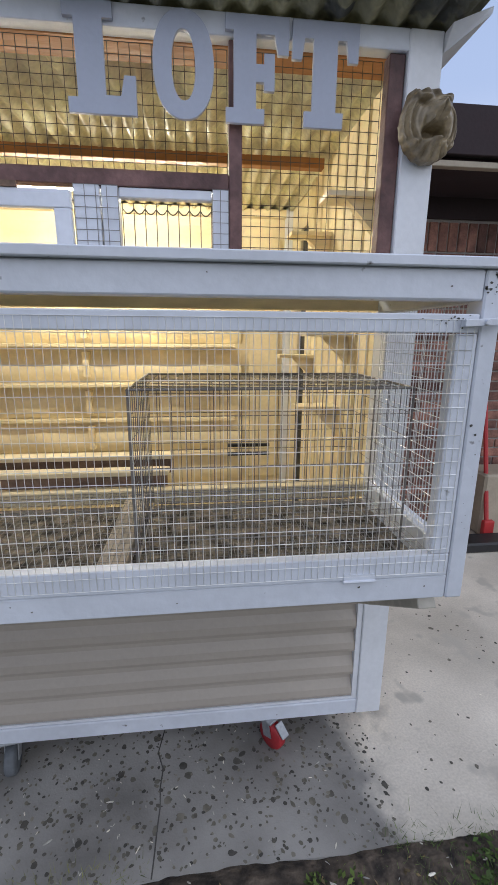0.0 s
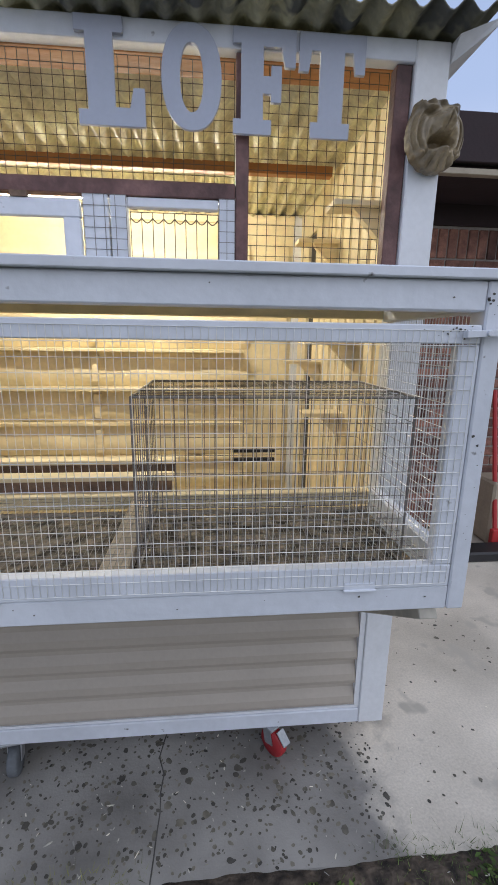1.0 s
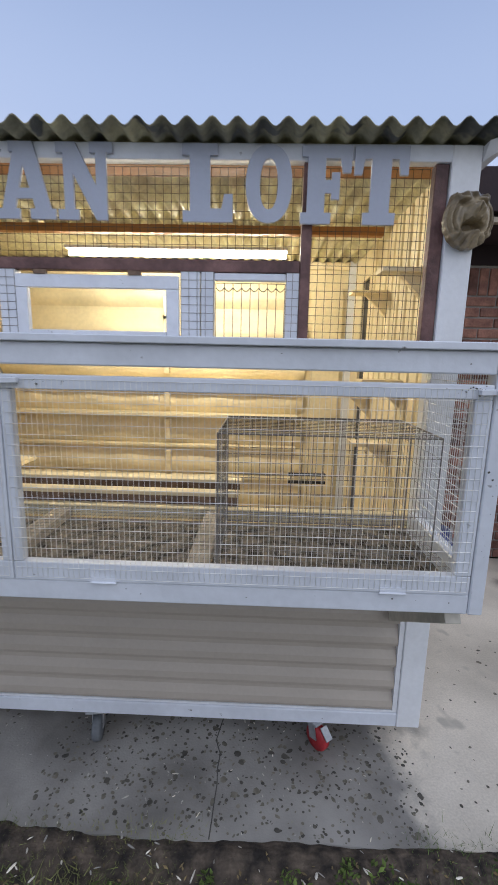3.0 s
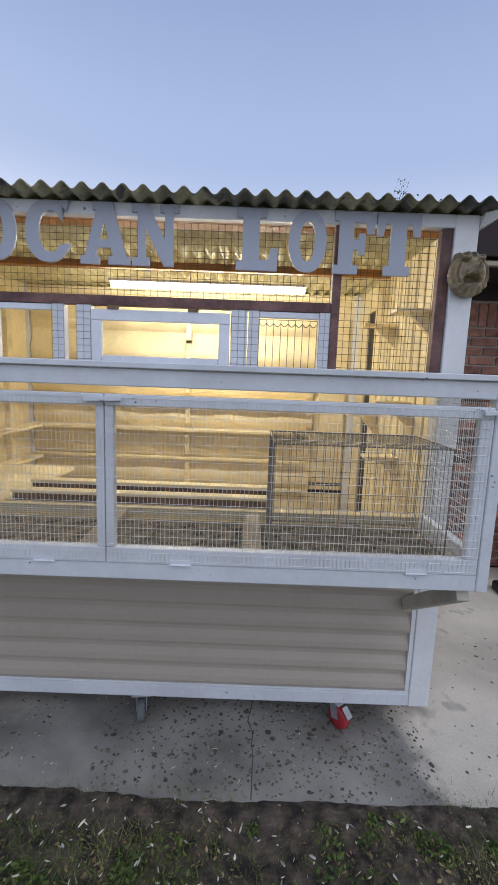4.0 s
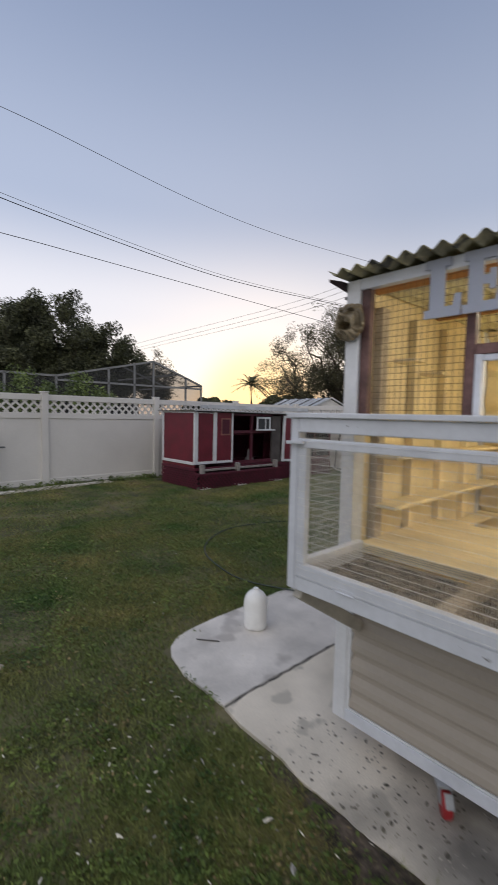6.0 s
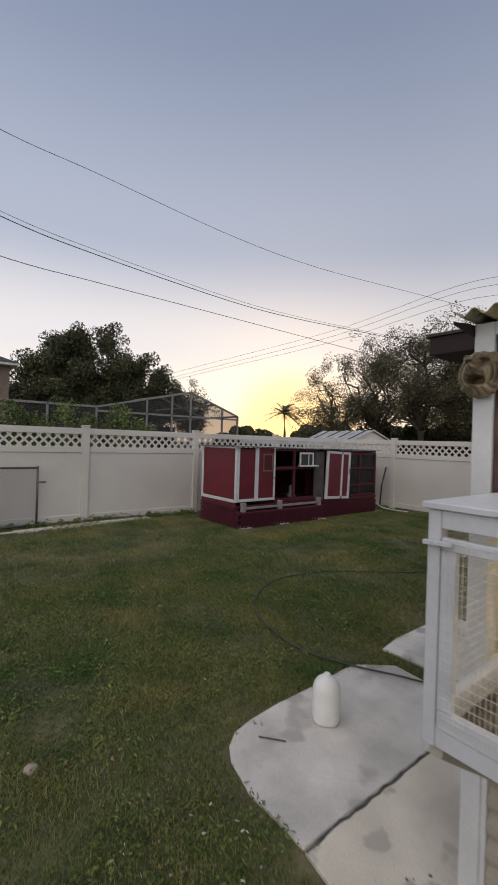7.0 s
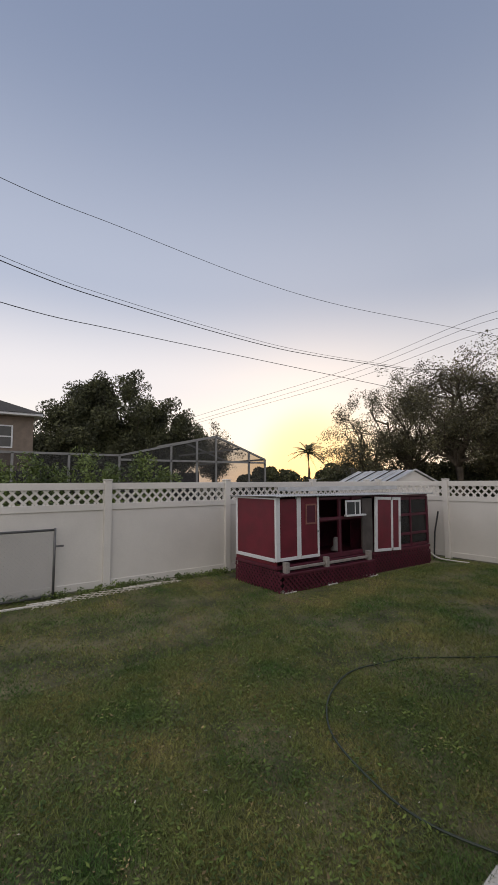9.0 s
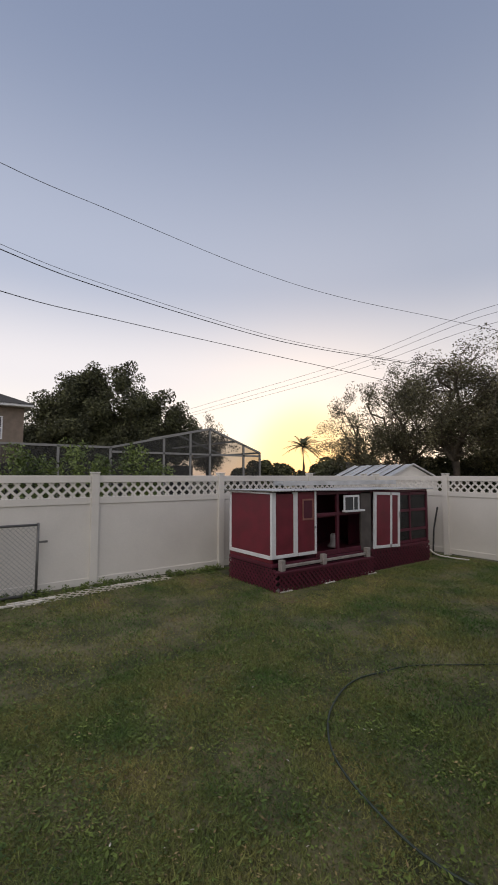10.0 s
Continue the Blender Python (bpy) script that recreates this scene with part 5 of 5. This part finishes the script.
hedge("tree_line", far(-56.11, 70), far(-10.14, 48), 4.6, 40000, 0.22, 31, LEAF, "dark line of far trees and shrubs", "trees")
hedge("tree_line", far(-44.11, 30), far(-12.14, 27), 3.6, 40000, 0.12, 33, LEAF, "dark understorey behind the back fence", "trees")
rng = random.Random(64)
for az, top, w in ((-85.65, 2.45, 0.55), (-81.65, 2.62, 0.6), (-79.15, 2.3, 0.5), (-75.65, 2.75, 0.62), (-72.65, 2.35, 0.5), (-68.65, 2.7, 0.55), (-66.15, 2.25, 0.45)):
    p = far(az, 12.3)
    cs = [(p[0] + rng.gauss(0, 0.45) * w, p[1] + rng.gauss(0, 0.45) * w * (1.4 - 0.9 * k / 40), 0.3 + (top - 0.45) * k / 40, 0.17) for k in range(41)]
    v, f = leaves(cs, 2600, 1.0, 0.045, int(-az * 10))
    tagged(new("shrub", raw("shrub", v, f, BUSH)), "light green leafy shrub growing behind the side fence", "shrub", "shrubs behind the fence")
cs = [(-10.33 + rng.uniform(0, 0.1), rng.uniform(-2, 4.1), rng.uniform(-0.01, 0.05), rng.uniform(0.02, 0.07)) for k in range(120)]
v, f = leaves(cs, 5000, 1.0, 0.02, 66)
tagged(new("weeds", raw("weeds", [(a, b, max(-0.019, c)) for a, b, c in v], f, BUSH)), "green weeds along the foot of the fence", "weeds", kind="stuff")

# palm
pp = far(-46.71, 60)
palm = thing("palm_tree", pp, "far palm tree dark against the yellow horizon", "palm tree", "trees beyond the fence")
bm = bmesh.new()
tube(bm, [pp, (pp[0] + 0.3, pp[1], 3.0), (pp[0] + 0.1, pp[1], 5.9)], 0.2, 8, 0.14)
part("trunk", bm, BARK, palm, "slim grey trunk", 0, True)
rng = random.Random(8)
for i in range(48):
    a, e = rng.uniform(0, 2 * math.pi), rng.uniform(-0.5, 1.2)
    vs, fs = [], []
    d = Vector((math.cos(a) * math.cos(e), math.sin(a) * math.cos(e), math.sin(e)))
    sidev = Vector((-math.sin(a), math.cos(a), 0))
    o = Vector((pp[0] + 0.1, pp[1], 5.9))
    for k in range(14):
        t = k / 13
        c = o + d * (2.7 * t) - Vector((0, 0, 1.1 * t * t))
        for s in (-1, 1):
            tip = c + sidev * (s * 0.5 * math.sin(math.pi * min(0.95, t + 0.12))) + d * 0.25 - Vector((0, 0, 0.22))
            n0 = len(vs)
            vs += [tuple(c - d * 0.05), tuple(c + d * 0.06), tuple(tip)]
            fs.append((n0, n0 + 1, n0 + 2))
    fr = new("frond", raw("frond", vs, fs, LEAF))
    fr.parent = palm
    fr.matrix_parent_inverse = Matrix.Translation(-Vector(pp))

# ---- pool screen, neighbours ----
SX = -18.0
pool = thing("pool_enclosure", (SX, 6, 0), "bronze-framed screened pool enclosure behind the side fence", "pool enclosure")
def sy(az):
    return -0.58 + (-2.91 - SX) / math.tan(radians(-az))
def sz(az, el):
    return 1.85 + (-2.91 - SX) / math.sin(radians(-az)) * math.tan(radians(el))
yl, yb, ya, yr = -3.0, sy(-71.65), sy(-58.98), sy(-52.35)
zl, za, zr = sz(-71.65, 3.5), sz(-58.98, 6.12), sz(-52.35, 2.97)
frame_bits = [((SX, yl, zl), (SX, yb, zl)), ((SX, yb, zl), (SX, ya, za)), ((SX, ya, za), (SX, yr, zr)), ((SX, yb, zl - 0.15), (SX, yr, zr - 0.15)), ((SX, ya, za), (SX - 6, ya, za)), ((SX, yr, zr), (SX - 6, yr, zr)), ((SX, (ya + yr) / 2, (za + zr) / 2), (SX - 6, (ya + yr) / 2, (za + zr) / 2)), ((SX - 3, ya, za), (SX - 3, yr, zr))]
for y in (yl, -0.8, 1.0, 2.7, yb, (yb + ya) / 2, ya - 0.9, ya, (ya + yr) / 2 + 0.4, yr):
    top = zl if y <= yb else (zl + (za - zl) * (y - yb) / (ya - yb) if y <= ya else za + (zr - za) * (y - ya) / (yr - ya))
    frame_bits.append(((SX, y, 0), (SX, y, top)))
frame_bits.append(((SX, -0.9, 1.2), (SX, 0.2, zl)))
for a, b in frame_bits:
    part("frame_member", bar(bmesh.new(), a, b, 0.075, 0.075), ALU, pool)
bm = bmesh.new()
vv = [bm.verts.new(p) for p in ((SX, yl, 0), (SX, yr, 0), (SX, yr, zr), (SX, ya, za), (SX, yb, zl), (SX, yl, zl))]
bm.faces.new(vv)
part("screen", bm, SCREEN, pool, "dark insect screen")
part("house_wall", B(SX - 9, SX - 7, yl - 4, yr + 0.5, 0, 2.4), COOP_SHADE, pool, "dark wall behind the screen")

nb = thing("neighbour_house", (-34, 2, 0), "two-storey tan brick house with a dark roof", "house")
hy = -0.58 + 31.09 / math.tan(radians(81.55))
part("wall", B(-40, -34, hy - 14, hy, 0, 5.9), STUCCO, nb, "tan brick wall")
part("roof", B(-40.6, -33.4, hy - 14, hy + 0.45, 5.9, 6.06), WHITE_CLEAN, nb, "pale soffit", 0.02)
bm = bmesh.new()
v = [bm.verts.new(p) for p in ((-33.35, hy - 14, 6.065), (-33.35, hy + 0.5, 6.065), (-37, hy - 3, 7.6), (-37, hy - 14, 7.6), (-40.6, hy + 0.5, 6.065), (-40.6, hy - 14, 6.065))]
for f in ((0, 1, 2, 3), (1, 4, 2), (3, 2, 4, 5)):
    bm.faces.new([v[k] for k in f])
part("roof", bm, SHINGLE, nb, "dark shingle roof")
nb.scale = (1, 1, 1.05)
win = part("window", B(-33.99, -33.94, hy - 2.6, hy - 1.2, 3.9, 5.3), WHITE_CLEAN, nb, "white framed window")
for z0, z1 in ((3.98, 4.56), (4.64, 5.22)):
    part("pane", B(-33.935, -33.93, hy - 2.5, hy - 1.3, z0, z1), GLASS_DARK, win)

# white gabled shed past the back fence
shed = thing("garden_shed", far(-35.62, 15.5), "white garden shed with a ribbed metal gable roof", "shed")
s0 = ray_point(-33.02, 0, 14.6)
m = Matrix.Translation((s0.x, s0.y, 0)) @ Matrix.Rotation(radians(75), 4, "Z")
bm = bmesh.new()
pr = [(-1.0, 0), (1.0, 0), (1.0, 1.72), (0, 2.16), (-1.0, 1.72)]
a = [bm.verts.new((x, 0, z)) for x, z in pr]
b = [bm.verts.new((x, 3.0, z)) for x, z in pr]
bm.faces.new(a); bm.faces.new(b[::-1])
for i in range(5):
    j = (i + 1) % 5
    bm.faces.new((a[i], b[i], b[j], a[j]))
bmesh.ops.transform(bm, matrix=m, verts=list(bm.verts))
part("wall", bm, VINYL, shed, "white gable walls")
for sgn in (-1, 1):
    bm = bmesh.new()
    v = [bm.verts.new(p) for p in ((0, -0.08, 2.19), (sgn * 1.12, -0.08, 1.69), (sgn * 1.12, 3.1, 1.69), (0, 3.1, 2.19), (0, -0.08, 2.21), (sgn * 1.12, -0.08, 1.71), (sgn * 1.12, 3.1, 1.71), (0, 3.1, 2.21))]
    for f in ((0, 1, 2, 3), (4, 7, 6, 5), (0, 4, 5, 1), (1, 5, 6, 2), (2, 6, 7, 3), (3, 7, 4, 0)):
        bm.faces.new([v[k] for k in f])
    bmesh.ops.transform(bm, matrix=m, verts=list(bm.verts))
    slope = part("roof", bm, TIN, shed, "ribbed metal roof slope")
    for i in range(9):
        y = -0.06 + i * 0.39
        rib = bar(bmesh.new(), (0, y, 2.225), (sgn * 1.12, y, 1.725), 0.03, 0.03)
        bmesh.ops.transform(rib, matrix=m, verts=list(rib.verts))
        part("rib", rib, SHINGLE if i % 2 else TIN, slope)
far_house = thing("far_house", far(-39.61, 34), "low far house with a grey roof", "house")
p0 = far(-39.61, 34)
part("wall", box(bmesh.new(), -3, 3, 0, 6, 0, 2.0, Matrix.Translation(p0) @ Matrix.Rotation(radians(44), 4, "Z")), STUCCO, far_house)
bm = bmesh.new()
v = [bm.verts.new(Matrix.Translation(p0) @ Matrix.Rotation(radians(44), 4, "Z") @ Vector(p)) for p in ((-3.5, -0.5, 2.01), (3.5, -0.5, 2.01), (3.5, 6.5, 2.01), (-3.5, 6.5, 2.01), (-1.5, 3, 3.0), (1.5, 3, 3.0))]
for f in ((0, 1, 5, 4), (1, 2, 5), (2, 3, 4, 5), (3, 0, 4), (3, 2, 1, 0)):
    bm.faces.new([v[k] for k in f])
part("roof", bm, SHINGLE, far_house, "grey shingle roof")

# ---- grass and litter ----
SLABS = ((-2.92, 8.0, 0.17, 2.3), (-3.60, -2.9, 0.26, 1.86), (-3.73, -3.55, 0.62, 1.6), (-3.80, -2.7, 2.05, 3.2), (-10.2, -8.35, 3.95, 8.75), (-3.0, 9.0, 2.2, 9.0))


def grass(name, x0, x1, y0, y1, count, h, w, seed, label):
    rng = np.random.default_rng(seed)
    p = np.stack([rng.uniform(x0, x1, count), rng.uniform(y0, y1, count)], 1)
    keep = np.ones(count, bool)
    for a, b, c, d in SLABS:
        keep &= ~((p[:, 0] > a) & (p[:, 0] < b) & (p[:, 1] > c) & (p[:, 1] < d))
    patch = np.array([noise.noise(Vector((x * 1.3, y * 1.3, 0))) + 0.6 * noise.noise(Vector((x * 4, y * 4, 3))) for x, y in p])
    bare = (p[:, 1] > -0.28) & (p[:, 1] < 0.25) & (p[:, 0] > -1.75)
    keep &= (patch > rng.uniform(-1.1, 0.15, count)) & ~(bare & (rng.random(count) < 0.5))
    p, patch = p[keep], patch[keep]
    n = len(p)
    a = rng.uniform(0, 2 * np.pi, n)
    hh = h * rng.uniform(0.4, 1.3, n) * (1 + 0.7 * patch.clip(-0.6, 1))
    ww = w * rng.uniform(0.7, 1.3, n)
    lean = rng.normal(0, 0.75, (n, 2)) * hh[:, None]
    z = np.full(n, -0.021)
    c, s = np.cos(a) * ww, np.sin(a) * ww
    v = np.stack([np.stack([p[:, 0] - c, p[:, 1] - s, z], 1), np.stack([p[:, 0] + c, p[:, 1] + s, z], 1), np.stack([p[:, 0] + lean[:, 0], p[:, 1] + lean[:, 1], z + hh], 1)], 1).reshape(-1, 3)
    ob = new(name, raw(name, v.tolist(), np.arange(n * 3).reshape(-1, 3).tolist(), GRASS))
    return tagged(ob, label, "grass", kind="stuff")


grass("grass", -2.8, 1.4, -1.0, 0.22, 150000, 0.028, 0.0022, 44, "rough grass tufts along the slab edge")
grass("grass", -7.0, -2.0, -1.6, 2.6, 430000, 0.024, 0.0026, 41, "short patchy green lawn grass")
grass("grass", -10.4, -4.0, -5.0, 9.3, 330000, 0.028, 0.004, 42, "short green lawn grass across the yard")
grass("grass", -8.3, -2.9, 2.6, 9.3, 95000, 0.034, 0.004, 43, "short green lawn grass by the back fence")


def weeds(count, seed):
    rng = np.random.default_rng(seed)
    cs = []
    for i in range(count):
        x, y = rng.uniform(-3.4, 0.2), rng.uniform(-0.95, -0.05)
        if rng.random() < 0.5:
            x, y = rng.normal(-2.0, 0.30), rng.normal(-0.30, 0.20)
        if rng.random() < 0.14:
            x, y = rng.uniform(-1.0, 1.4), rng.normal(-0.03, 0.06)
        if y > 0.09:
            continue
        cs.append((x, y, 0.006, rng.uniform(0.018, 0.055)))
    v, f = leaves(cs, count * 90, 1.0, 0.010, seed)
    v = [(a, b, max(-0.018, -0.012 + abs(c - 0.006) * 0.75)) for a, b, c in v]
    return tagged(new("weeds", raw("weeds", v, f, WEED)), "low green broad-leaved weeds along the slab edge", "weeds", kind="stuff")


weeds(190, 61)


def lawn_leaves(name, count, x0, x1, y0, y1, size, material, seed, label):
    """Low broad leaves lying among the blades, thick in some patches and missing in others."""
    rng = np.random.default_rng(seed)
    p = np.stack([rng.uniform(x0, x1, count), rng.uniform(y0, y1, count)], 1)
    keep = np.array([noise.noise(Vector((x * 2.3, y * 2.3, seed))) + 0.7 * noise.noise(Vector((x * 7, y * 7, seed))) for x, y in p]) > rng.uniform(-0.5, 0.45, count)
    for a, b, c, d in SLABS:
        keep &= ~((p[:, 0] > a - 0.02) & (p[:, 0] < b + 0.02) & (p[:, 1] > c - 0.02) & (p[:, 1] < d + 0.02))
    p = p[keep]
    n = len(p)
    a, s = rng.uniform(0, 2 * np.pi, n), size * rng.uniform(0.5, 1.5, n)
    u = np.stack([np.cos(a), np.sin(a), rng.uniform(-0.35, 0.6, n)], 1) * s[:, None]
    w = np.stack([-np.sin(a), np.cos(a), rng.uniform(-0.4, 0.4, n)], 1) * (s * rng.uniform(0.3, 0.55, n))[:, None]
    o = np.stack([p[:, 0], p[:, 1], rng.uniform(-0.006, 0.014, n)], 1)
    v = np.stack([o - u, o + w, o + u, o - w], 1).reshape(-1, 3)
    v[:, 2] = np.maximum(v[:, 2], -0.019)
    return tagged(new(name, raw(name, v.tolist(), np.arange(n * 4).reshape(-1, 4).tolist(), material)), label, "leaves", kind="stuff")


lawn_leaves("clover", 60000, -7.5, -1.7, -1.7, 3.2, 0.010, WEED, 71, "dark green clover and broad leaves among the grass")
lawn_leaves("clover", 70000, -10.3, -3.9, -4.5, 9.2, 0.015, WEED, 72, "dark green broad leaves among the far grass")
lawn_leaves("dry_leaves", 15000, -7.5, -1.7, -1.7, 3.2, 0.008, STRAW, 73, "dry straw-coloured leaves lying in the lawn")
lawn_leaves("dry_leaves", 9000, -10.3, -3.9, -4.5, 9.2, 0.013, STRAW, 74, "dry straw-coloured leaves lying in the far lawn")
lawn_leaves("dry_leaves", 9000, -2.4, 1.5, -1.0, 0.1, 0.007, STRAW, 75, "dry husks and straw by the slab edge")


def litter(name, count, boxes, size, z, material, seed, label, category, flat=0.12, narrow=(0.12, 0.45)):
    rng = np.random.default_rng(seed)
    vs, fs = [], []
    for i in range(count):
        a, b, c, d, wgt = boxes[rng.choice(len(boxes), p=[q[4] for q in boxes])]
        x, y = rng.uniform(a, b), rng.uniform(c, d)
        r = size * rng.uniform(0.4, 1.5)
        r *= 1 + 0.9 * (rng.random() < 0.12)
        el, t = rng.uniform(*narrow), rng.uniform(0, 6.28)
        k = len(vs)
        m = 7
        for j in range(m):
            q = 6.283 * j / m
            rr = r * rng.uniform(0.75, 1.15)
            px, py = rr * math.cos(q), rr * el * math.sin(q)
            vs.append((x + px * math.cos(t) - py * math.sin(t), y + px * math.sin(t) + py * math.cos(t), z))
        vs.append((x, y, z + r * flat))
        for j in range(m):
            fs.append((k + j, k + (j + 1) % m, k + m))
    return tagged(new(name, raw(name, vs, fs, material)), label, category, kind="stuff")


litter("droppings", 1500, ((-1.3, 0.06, 0.14, 0.62, 0.75), (-2.6, -1.5, 0.2, 0.6, 0.17), (0.0, 1.0, 0.2, 1.2, 0.08)), 0.0055, 0.0008, SPOTS, 51, "dark dropping stains on the concrete", "droppings", 0.03, (0.5, 1.0))
litter("feathers", 420, ((-1.8, 0.2, 0.1, 0.7, 0.62), (-2.7, -1.5, 0.15, 0.6, 0.22), (0.0, 1.6, 0.2, 1.4, 0.16)), 0.0048, 0.001, CHIPS, 52, "white feathers and chips scattered on the concrete", "feathers")
litter("feathers", 760, ((-1.7, 0.9, -0.7, 0.12, 0.70), (-3.4, -1.6, -0.9, 0.2, 0.20), (-6.5, -3.0, -1.5, 3.0, 0.10)), 0.0085, 0.012, CHIPS, 53, "white feathers and husks scattered in the grass", "feathers", 0.3)

# ---- bricks of the house wall ----
bm = bmesh.new()
box(bm, 0, 0.200, 0, 0.03, 0, 0.060)
brick_me = mesh_of("brick", bm, BRICK, 0.004)
bm = bmesh.new()
box(bm, 0, 0.060, 0, 0.03, 0, 0.18)
soldier_me = mesh_of("brick", bm, BRICK, 0.004)
rng = random.Random(77)
for r in range(27):
    z = 0.004 + r * 0.0725
    x = 0.25 + (0.105 if r % 2 else 0.0)
    while x < 2.15:
        piece("brick", brick_me, house, Matrix.Translation((x, WY + rng.uniform(-0.002, 0.002), z)))
        x += 0.2105
x = 0.25
while x < 2.2:
    piece("brick", soldier_me, house, Matrix.Translation((x, WY, 0.004 + 27 * 0.0725)))
    x += 0.0705
